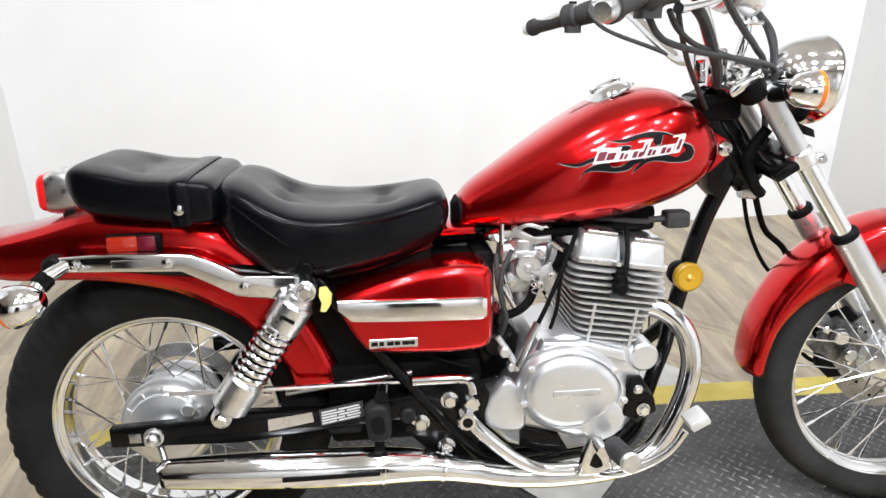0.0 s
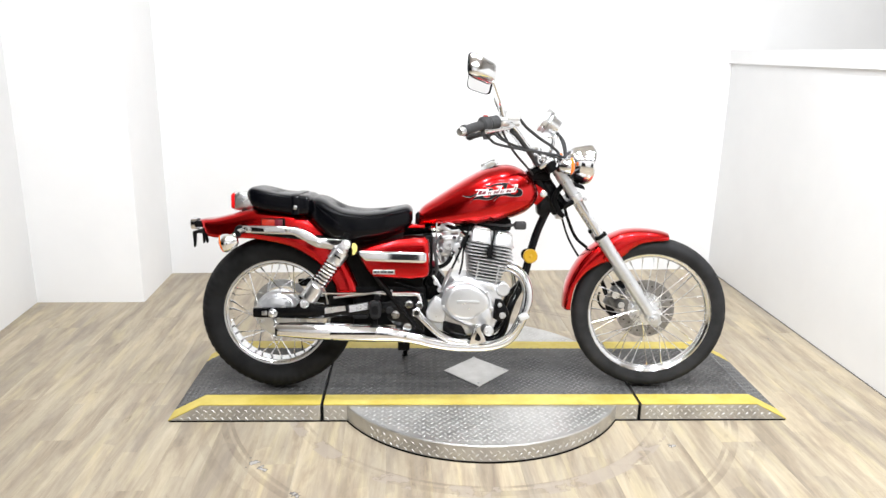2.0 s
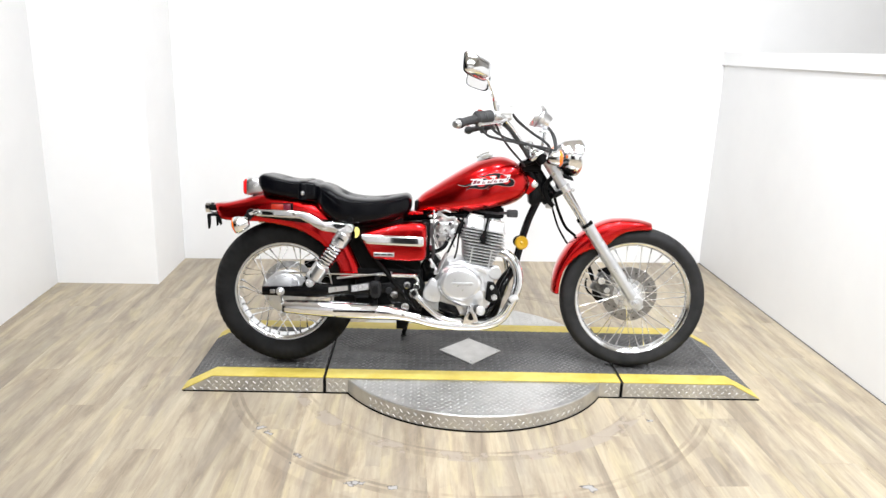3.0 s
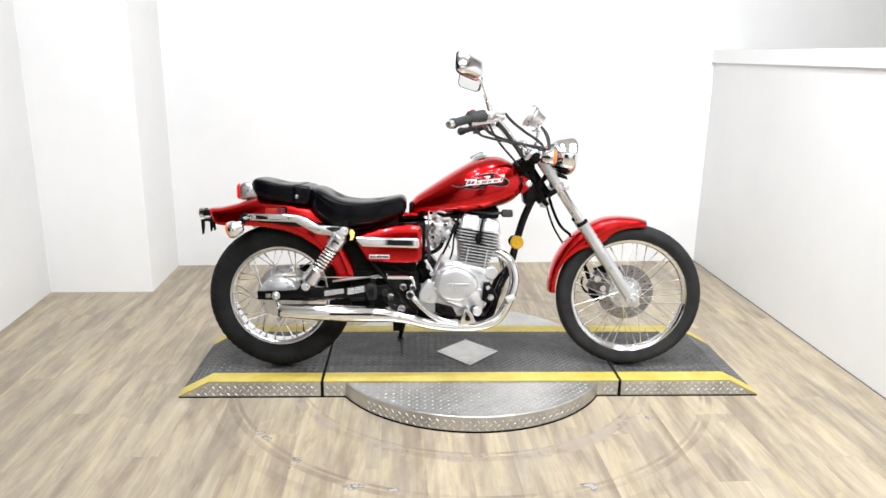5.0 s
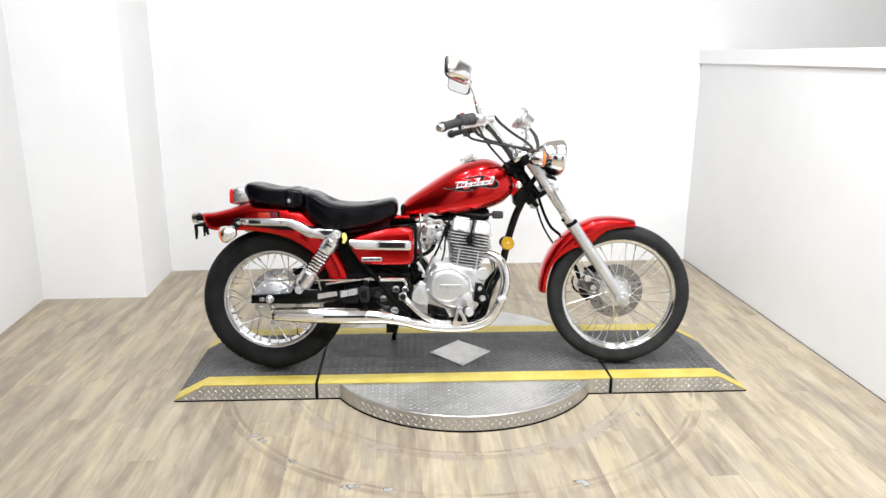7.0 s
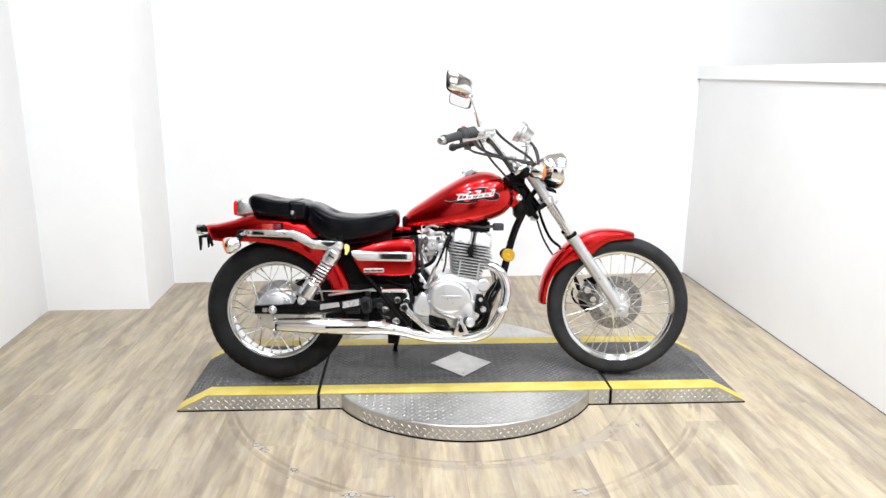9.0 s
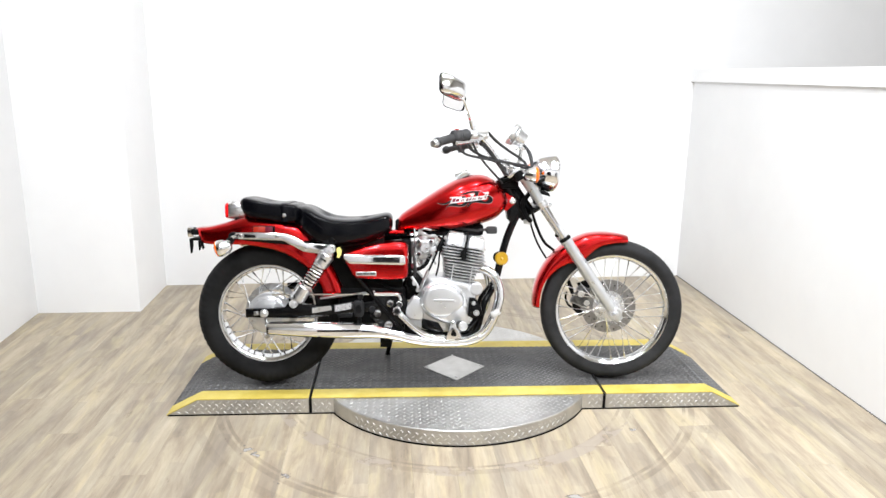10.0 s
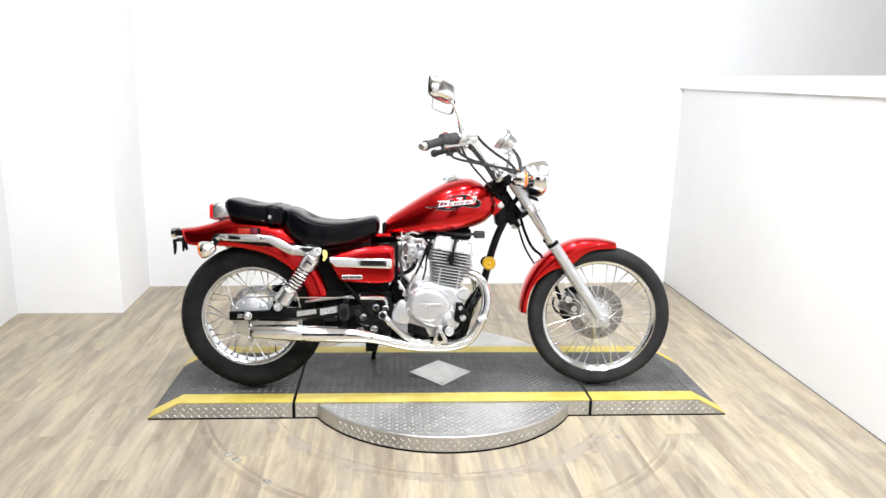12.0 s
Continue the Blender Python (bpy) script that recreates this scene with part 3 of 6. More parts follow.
# the same thin black line along the foot of the deck
part("foot_strip", box(XA + 0.004, XD - 0.004, Y0 - 0.0015, Y1 + 0.0015, 0.0, 0.0055), soft_rubber, turntable, "thin black strip at the foot of the deck")
part("centre_plate", moved(plate([(-0.136, 0), (0, -0.135), (0.136, 0), (0, 0.15)], 0, 0.003, 0.001, 1), pose(CX, CY - 0.008, 0.0715, 90)), tread_plate, turntable, "diamond-shaped bare aluminium plate")


for _bx, _by in ((-0.118, 0.0), (0.118, 0.0), (0.0, -0.120), (0.0, 0.125)):
    part("plate_bolt", lathe([(0, 0.0035), (0.004, 0.003), (0.006, 0.0)], 12, m=pose(CX + _bx, CY - 0.004 + _by, 0.0742, 90)), steel, turntable)


def lugs(name, cells, mat, parent, size=0.0155):
    """Raised tread lugs: a cell is the pose of one lug on its surface."""
    verts, faces = [], []
    for m, flip in cells:
        k = len(verts)
        for x, y, z in ((-1, 0, 0), (0, -0.28, 0), (1, 0, 0), (0, 0.28, 0), (-0.45, 0, 0.2), (0.45, 0, 0.2)):
            a = radians(45 if flip else -45)
            verts.append(tuple(m @ Vector((size * (x * math.cos(a) - y * math.sin(a)), size * (x * math.sin(a) + y * math.cos(a)), size * z))))
        faces += [tuple(k + i for i in f) for f in ((0, 1, 4), (1, 5, 4), (1, 2, 5), (2, 3, 5), (3, 4, 5), (3, 0, 4))]
    me = bpy.data.meshes.new(name)
    me.from_pydata(verts, [], faces)
    me.materials.append(mat)
    ob = new(name, me)
    ob.parent = parent
    return tagged(ob, "raised tread pattern", kind="stuff")


_step = 0.0150
_dark, _disc, _side = [], [], []
_rows = int((Y1 - Y0 - 0.172) / (2 * _step)) + 1
for _i in range(int((XC - XB) / _step) + 1):
    for _j in range(_rows):
        _x, _y = XB + 0.008 + _i * _step, Y0 + 0.090 + (2 * _j + _i % 2) * _step
        if abs(_x - SL) < 0.016 or abs(_x - SR) < 0.016 or abs(_x - CX) / 0.15 + abs(_y - CY) / 0.16 < 1:
            continue
        _dark.append((Matrix.Translation((_x, _y, 0.071)), _i % 2))
_slope = math.atan2(0.064, 0.124)
for _k in range(9):
    for _j in range(_rows):
        for _x0, _s in ((XB, -1), (XC, 1)):
            _d = (0.008 + _k * _step)
            _x, _z = _x0 + _s * _d * math.cos(_slope), 0.071 - _d * math.sin(_slope)
            _dark.append((Matrix.Translation((_x, Y0 + 0.090 + (2 * _j + _k % 2) * _step, _z)) @ Matrix.Rotation(_s * _slope, 4, "Y"), _k % 2))
lugs("tread_pattern", _dark, lug_grey, turntable, 0.0116)
for _i in range(-39, 40):
    for _j in range(-20, 21):
        _x, _y = CX + _i * _step, CY + (2 * _j + _i % 2) * _step
        if math.hypot(_x - CX, _y - CY) < 0.577 and (_y < Y0 - 0.012 or _y > Y1 + 0.012):
            _disc.append((Matrix.Translation((_x, _y, 0.066)), _i % 2))
for _i in range(-30, 31):
    for _j in range(2):
        _a, _z = _i * 0.0255, 0.013 + 0.030 * _j + 0.015 * (_i % 2)
        _ang = -math.pi / 2 + _a
        if _z < 0.056 and CY + 0.592 * math.sin(_ang) < Y0 - 0.008:
            _side.append((Matrix.Translation((CX + 0.592 * math.cos(_ang), CY + 0.592 * math.sin(_ang), _z)) @ Matrix.Rotation(_a, 4, "Z") @ Matrix.Rotation(radians(90), 4, "X"), _i % 2))
for _i in range(int((XD - XA) / _step)):
    for _j in range(2):
        _x, _z = XA + 0.02 + _i * _step, 0.013 + 0.030 * _j + 0.015 * (_i % 2)
        _lim = 0.064 * min(1, (_x - XA) / 0.124, (XD - _x) / 0.124)
        if _z < _lim - 0.006 and abs(_x - CX) > 0.525 and abs(_x - SL) > 0.016 and abs(_x - SR) > 0.016:
            _side.append((Matrix.Translation((_x, Y0, _z)) @ Matrix.Rotation(radians(90), 4, "X"), _i % 2))
lugs("tread_pattern", _disc, lug_bright, turntable, 0.0088)
lugs("tread_pattern", _side, lug_bright, turntable, 0.0092)

# ---- the motorcycle: x ahead, y to its left, z up from the tyres' contact ----
bike = empty("motorcycle", Matrix.Translation((0, 0, H + 0.003)) @ Matrix.Rotation(radians(-LEAN_DEG), 4, "X"), "candy-red cruiser motorcycle with chrome, leaning on its side stand", "motorcycle")

RAKE = 0.687
AXLE_F, AXLE_R = Vector((0.725, 0, 0.3015)), Vector((-0.719, 0, 0.3015))
_ax = Vector((-RAKE, 0, 1)).normalized()
STEER = Matrix.Translation((0.36, 0, 0.74)) @ Matrix.Rotation(radians(-6), 4, _ax) @ Matrix.Translation((-0.36, 0, -0.74))


def steered(bm):
    bm.transform(STEER)
    return bm


def tyre_mesh(r, rim_r, w, blocks, notch=0.003, flat=0.0):
    """A round-shouldered tyre with cut shoulder blocks."""
    prof = [(rim_r, -w * 0.34), (rim_r + 0.012, -w * 0.40), (rim_r + (r - rim_r) * 0.40, -w * 0.5), (rim_r + (r - rim_r) * 0.62, -w * 0.49),
            (rim_r + (r - rim_r) * 0.76, -w * 0.44), (rim_r + (r - rim_r) * 0.87, -w * 0.35), (rim_r + (r - rim_r) * 0.95, -w * 0.21), (r, -w * 0.06)]
    prof = prof + [(a, -b) for a, b in prof[::-1]]
    bm = lathe(prof, blocks * 3, loop=False)
    for v in bm.verts:
        ang = math.atan2(v.co.z, v.co.x)
        a = ang / (2 * math.pi) * blocks
        rad = math.hypot(v.co.x, v.co.z)
        f = (rad - rim_r) / (r - rim_r)
        if 0.60 < f < 0.97 and round(a * 3) % 3 == 0:
            s = (rad - notch) / rad
            v.co.x *= s
            v.co.z *= s
            v.co.y *= 1 - notch * 18
        # the loaded tyre spreads where it stands
        low = max(0.0, math.cos(ang + math.pi / 2)) ** 24
        if f > 0.4:
            v.co.z -= flat * low
            v.co.y *= 1 + 0.05 * low
    return bm


def rim_mesh(r, w):
    h = w / 2
    prof = [(r, -h), (r + 0.002, -h + 0.003), (r - 0.004, -h + 0.007), (r - 0.008, -h + 0.012), (r - 0.012, -h * 0.45), (r - 0.013, 0),
            (r - 0.012, h * 0.45), (r - 0.008, h - 0.012), (r - 0.004, h - 0.007), (r + 0.002, h - 0.003), (r, h),
            (r - 0.005, h - 0.0005), (r - 0.007, h - 0.003), (r - 0.0065, h - 0.006), (r - 0.009, h - 0.009), (r - 0.0155, h - 0.0115), (r - 0.0165, h - 0.014), (r - 0.016, h - 0.017), (r - 0.021, h * 0.2), (r - 0.022, 0),
            (r - 0.021, -h * 0.2), (r - 0.016, -h + 0.017), (r - 0.0165, -h + 0.014), (r - 0.0155, -h + 0.0115), (r - 0.009, -h + 0.009), (r - 0.0065, -h + 0.006), (r - 0.007, -h + 0.003), (r - 0.005, -h + 0.0005)]
    return lathe(prof, 72, loop=True)


def wheel(name, centre, r, rim_r, w, rim_w, hub_r, hub_h, spokes, blocks, m, label, tyre_mat, notch=0.003, flat=0.0):
    rim = part(name, rim_mesh(rim_r, rim_w), rim_chrome, bike, label)
    rim.matrix_basis = m @ Matrix.Translation(centre)
    part("tyre", tyre_mesh(r, rim_r - 0.004, w, blocks, notch, flat), tyre_mat, rim, "black rubber tyre with worn tread", 50)
    meshes = {}
    for k in range(spokes):
        s = -1 if k % 2 else 1
        c = 1 if (k // 2) % 2 else -1
        if (s, c) not in meshes:
            a0 = c * radians(62)
            p = Vector((hub_r * math.cos(a0), s * hub_h, hub_r * math.sin(a0)))
            q = Vector((rim_r - 0.018, s * 0.006, 0))
            d = (q - p).normalized()
            bm = join(rod(p, q, 0.0017, 6), rod(q - d * 0.022, q, 0.0032, 6))
            meshes[s, c] = mesh_of("spoke", bm, rim_chrome)
        o = new("spoke", meshes[s, c])
        o.parent = rim
        o.matrix_basis = Matrix.Rotation(2 * math.pi * (k + 0.25 * c) / spokes, 4, "Y")
    return rim


def rounded(x0, x1, y0, y1, z0, z1, r):
    """A flat slab with rounded corners in plan."""
    bm = bmesh.new()
    pts = []
    for cx, cy, a0 in ((x1 - r, y1 - r, 0), (x0 + r, y1 - r, 90), (x0 + r, y0 + r, 180), (x1 - r, y0 + r, 270)):
        for k in range(4):
            a = radians(a0 + 30 * k)
            pts.append((cx + r * math.cos(a), cy + r * math.sin(a)))
    lo = [bm.verts.new((x, y, z0)) for x, y in pts]
    hi = [bm.verts.new((x, y, z1)) for x, y in pts]
    skin(bm, [lo, hi])
    return bm


def pieces(name, turn, bms, mat, parent, label=""):
    """Small alike parts, each an object of its own."""
    for bm in bms:
        part(name, turn(bm) if turn else bm, mat, parent, label)


# Rear wheel with its drum brake.
rear = wheel("rear_wheel", AXLE_R, 0.2925, 0.2035, 0.124, 0.088, 0.066, 0.035, 36, 60, Matrix.Identity(4), "chrome rear wheel rim with wire spokes", rubber, 0.0026, 0.007)
part("drum_hub", lathe([(0.0, -0.070), (0.030, -0.0715), (0.050, -0.0695), (0.064, -0.066), (0.067, -0.0625), (0.070, -0.062), (0.077, -0.058), (0.082, -0.051), (0.0845, -0.046), (0.085, -0.040), (0.081, -0.038), (0.081, -0.016), (0.085, -0.014), (0.085, -0.006), (0.060, 0.004), (0.045, 0.012), (0.045, 0.05), (0.075, 0.055), (0.075, 0.065), (0, 0.07)], 48), engine_paint, rear, "polished aluminium drum brake hub")
part("drum_boss", join(rod((0, -0.066, 0.0), (0, -0.088, 0.0), 0.022, 20, 0.003), rod((0.045, -0.058, 0.040), (0.045, -0.084, 0.040), 0.012, 14, 0.002), rod((-0.05, -0.058, -0.03), (-0.05, -0.070, -0.03), 0.009, 14, 0.002)), cast, rear)
pieces("drum_rib", None, [moved(box(0.05, 0.076, -0.064, -0.056, -0.003, 0.003, 0.001), Matrix.Rotation(_k * math.pi / 6, 4, "Y")) for _k in range(12)], cast, rear)
part("sprocket", lathe([(0.085, 0.060), (0.112, 0.060), (0.112, 0.066), (0.085, 0.066)], 40, True), steel, rear)

# Front wheel with its disc brake on the far side.
front = wheel("front_wheel", AXLE_F, 0.3005, 0.2425, 0.085, 0.055, 0.032, 0.032, 36, 56, STEER, "chrome front wheel rim with wire spokes", worn_rubber, 0.0010)
part("hub", lathe([(0, -0.055), (0.022, -0.055), (0.024, -0.042), (0.040, -0.038), (0.040, -0.030), (0.024, -0.024), (0.022, 0.024), (0.048, 0.030), (0.050, 0.046), (0, 0.05)], 32), alloy, front)
_disc = lathe([(0.062, 0.050), (0.118, 0.050), (0.118, 0.055), (0.062, 0.055)], 48, True)
part("brake_disc", _disc, disc_steel, front, "drilled steel brake disc")
_carrier = [lathe([(0.0, 0.044), (0.068, 0.046), (0.068, 0.054), (0, 0.056)], 28)]
for _k in range(6):
    _carrier.append(moved(rod((0.062, 0.040, 0), (0.062, 0.049, 0), 0.007, 8), Matrix.Rotation(_k * math.pi / 3, 4, "Y")))
part("disc_carrier", join(*_carrier), alloy, front)
_holes = []
for _k in range(24):
    _holes.append(moved(rod((0.082 + 0.012 * (_k % 3), 0.0488, 0), (0.082 + 0.012 * (_k % 3), 0.0501, 0), 0.0035, 8), Matrix.Rotation(_k * math.pi / 12, 4, "Y")))
tagged(part("disc_perforation", join(*_holes), ink, front), kind="stuff")


# Fork.
def fork_point(z, y, off=0.0):
    return Vector((0.725 - RAKE * (z - 0.303) + off, y, z))


for _s in (-1, 1):
    _y = 0.083 * _s
    part("fork_tube", steered(rod(fork_point(0.60, _y), fork_point(0.865, _y), 0.0167, 20)), chrome, bike, "chrome fork tube")
    _low = part("fork_slider", steered(tube([fork_point(0.612, _y), fork_point(0.45, _y), fork_point(0.33, _y), fork_point(0.275, _y)], 0.0235, 20, 3, radii=[0.0232, 0.023, 0.022, 0.019])), silver_paint, bike, "silver painted fork slider")
    part("dust_seal", steered(rod(fork_point(0.609, _y), fork_point(0.622, _y), 0.0240, 20, 0.003)), soft_rubber, _low)
    part("axle_lug", steered(join(rod(fork_point(0.303, _y - 0.030 * _s), fork_point(0.303, _y + 0.020 * _s), 0.028, 20, 0.004), bolt(fork_point(0.303, -0.103 if _s < 0 else 0.103), (0, _s, 0), 0.014, 0.010))), silver_paint, _low)
    _fk = part("fork_clamp", steered(join(rod(fork_point(0.745, _y), fork_point(0.770, _y), 0.0228, 20, 0.003), moved(box(0.018, 0.040, -0.010, 0.010, -0.009, 0.009, 0.003), Matrix.Translation(fork_point(0.757, _y))))), alloy, bike, "satin lower fork clamp")
    part("pinch_bolt", steered(bolt(fork_point(0.757, _y) + Vector((0.030, 0.010 * _s, 0)), (0, _s, 0), 0.006, 0.010)), chrome, _fk)
    part("fork_cover", steered(rod(fork_point(0.770, _y), fork_point(0.880, _y), 0.0190, 20, 0.003)), silver_paint, bike, "satin silver upper fork shroud")
part("lower_clamp", steered(moved(box(-0.03, 0.04, -0.10, 0.10, -0.010, 0.010, 0.006), pose(0.39, 0, 0.740, 0, -34))), black_paint, bike, "black lower triple clamp")
part("upper_clamp", steered(moved(box(-0.034, 0.030, -0.104, 0.104, -0.010, 0.010, 0.007), pose(0.296, 0, 0.888, 0, -34))), chrome, bike, "chrome upper triple clamp")
for _s in (-1, 1):
    part("fork_bracket", steered(join(rod(fork_point(0.858, 0.083 * _s, -0.020), fork_point(0.892, 0.083 * _s, -0.020), 0.0245, 20, 0.006), rod(fork_point(0.864, 0.083 * _s), fork_point(0.864, 0.083 * _s) + Vector((0.015, 0.060 * _s, 0.012)), 0.013, 14, 0.003))), plastic, bike, "black lamp bracket round the fork tube")
part("steering_stem", steered(rod((0.372, 0, 0.715), (0.268, 0, 0.865), 0.022, 18)), black_paint, bike)

# Brake caliper and its hose.
_cal = part("brake_caliper", steered(join(moved(box(-0.045, 0.045, 0.038, 0.085, -0.030, 0.030, 0.010), pose(0.605, 0, 0.345, 0, -62)), rod((0.60, 0.03, 0.362), (0.60, 0.02, 0.362), 0.02, 16, 0.003), rod((0.625, 0.03, 0.322), (0.625, 0.02, 0.322), 0.017, 16, 0.003),
     moved(box(-0.05, 0.012, 0.062, 0.08, -0.008, 0.008, 0.003), pose(0.64, 0, 0.37, 0, -30)))), dark_cast, bike, "dark cast brake caliper with bare pistons")
pieces("caliper_piston", steered, [rod((0.60, 0.02, 0.362), (0.60, 0.014, 0.362), 0.015, 16, 0.003), rod((0.625, 0.02, 0.322), (0.625, 0.014, 0.322), 0.013, 16, 0.003)], alloy, _cal)
part("brake_hose", steered(tube([(0.385, 0.05, 0.71), (0.408, 0.06, 0.645), (0.445, 0.085, 0.575), (0.50, 0.105, 0.525), (0.535, 0.10, 0.45), (0.585, 0.07, 0.34)], 0.0062)), soft_rubber, bike)
part("speedometer_cable", steered(tube([(0.372, 0.05, 0.70), (0.382, 0.06, 0.655), (0.415, 0.085, 0.57), (0.470, 0.115, 0.485), (0.515, 0.10, 0.445), (0.545, 0.075, 0.425), (0.553, 0.066, 0.39), (0.572, 0.064, 0.345), (0.605, 0.062, 0.312)], 0.0042)), soft_rubber, bike)
part("bleed_hose", steered(tube([(0.545, 0.068, 0.36), (0.541, 0.068, 0.335), (0.552, 0.068, 0.305), (0.580, 0.068, 0.285), (0.61, 0.066, 0.29)], 0.0045)), soft_rubber, bike)
pieces("caliper_bolt", steered, [bolt((0.578, 0.036, 0.372), (0, -1, 0), 0.007, 0.008), bolt((0.632, 0.036, 0.300), (0, -1, 0), 0.007, 0.008), bolt((0.648, 0.040, 0.372), (0, -1, 0), 0.006, 0.008)], chrome, _cal)
part("caliper_bracket", steered(join(plate([(0.585, 0.40), (0.625, 0.415), (0.668, 0.375), (0.672, 0.335), (0.640, 0.345), (0.61, 0.37)], 0.056, 0.064, 0.003), plate([(0.565, 0.33), (0.60, 0.30), (0.63, 0.262), (0.60, 0.258), (0.572, 0.285)], 0.040, 0.060, 0.004))), plastic, _cal)

# Front mudguard.
def mudguard_f():
    keys = [(177.5, 0.340, 0.310, 0.052), (168, 0.345, 0.314, 0.056), (158, 0.3485, 0.316, 0.057), (147, 0.351, 0.306, 0.057), (136, 0.352, 0.288, 0.058), (126, 0.351, 0.268, 0.058), (117, 0.350, 0.262, 0.058),
            (109, 0.348, 0.277, 0.058), (101, 0.341, 0.288, 0.057), (92, 0.333, 0.292, 0.055), (84, 0.327, 0.296, 0.050), (80, 0.323, 0.300, 0.044)]
    rings = []
    for a, ro, ri, w in resample(keys, 44):
        a = radians(a)
        ring = []
        for k in range(17):
            u = -1 + 2 * k / 16
            s = abs(u)
            y = math.copysign(w * min(1.0, (s / 0.72) ** 0.9) if s < 0.72 else w, u)
            rr = ro - 0.016 * (min(1, s / 0.72)) ** 2.6 if s < 0.72 else (ro - 0.016) + ((ri) - (ro - 0.016)) * (s - 0.72) / 0.28
            ring.append((AXLE_F.x + rr * math.cos(a), y, AXLE_F.z + rr * math.sin(a)))
        rings.append(ring)
    return loft(rings, caps=False, closed=False)


_g = part("front_mudguard", steered(mudguard_f()), red, bike, "candy-red front mudguard", 45)
_sol = _g.modifiers.new("thick", "SOLIDIFY")
_sol.thickness, _sol.offset = 0.003, -1
for _s in (-1, 1):
    part("mudguard_stay", steered(plate([(0.53, 0.52), (0.585, 0.50), (0.60, 0.535), (0.545, 0.57)], 0.060 * _s, 0.069 * _s, 0.002)), red, _g)
    pieces("mudguard_bolt", steered, [bolt((0.557, 0.069 * _s, 0.545), (0, _s, 0), 0.007, 0.006), bolt((0.575, 0.069 * _s, 0.522), (0, _s, 0), 0.007, 0.006)], chrome, _g)

# Rear mudguard.
def mudguard_r():
    keys = [(-1.004, 0.656, -0.985, 0.612, 0.050), (-0.985, 0.660, -0.968, 0.598, 0.070), (-0.945, 0.664, -0.925, 0.592, 0.082), (-0.88, 0.680, -0.86, 0.592, 0.090), (-0.80, 0.702, -0.78, 0.590, 0.096), (-0.70, 0.702, -0.68, 0.572, 0.100), (-0.62, 0.694, -0.612, 0.542, 0.102),
            (-0.55, 0.658, -0.567, 0.512, 0.098), (-0.490, 0.580, -0.532, 0.475, 0.098), (-0.442, 0.50, -0.508, 0.44, 0.098), (-0.412, 0.43, -0.493, 0.41, 0.098), (-0.396, 0.368, -0.487, 0.374, 0.098)]
    rings = []
    for xt, zt, xl, zl, w in resample(keys, 50):
        ring = []
        for k in range(21):
            u = -1 + 2 * k / 20
            s = abs(u)
            f = max(0.0, (s - 0.55) / 0.45)
            y = math.copysign(w * min(1.0, s / 0.62) ** 0.85, u)
            drop = 0.14 * min(1, s / 0.62) ** 2.8
            t = drop + (1 - drop) * f
            ring.append((xt + (xl - xt) * t, y, zt + (zl - zt) * t))
        rings.append(ring)
    return loft(rings, caps=False, closed=False)


_g = part("rear_mudguard", mudguard_r(), red, bike, "candy-red rear mudguard", 45)
_sol = _g.modifiers.new("thick", "SOLIDIFY")
_sol.thickness, _sol.offset = 0.003, -1
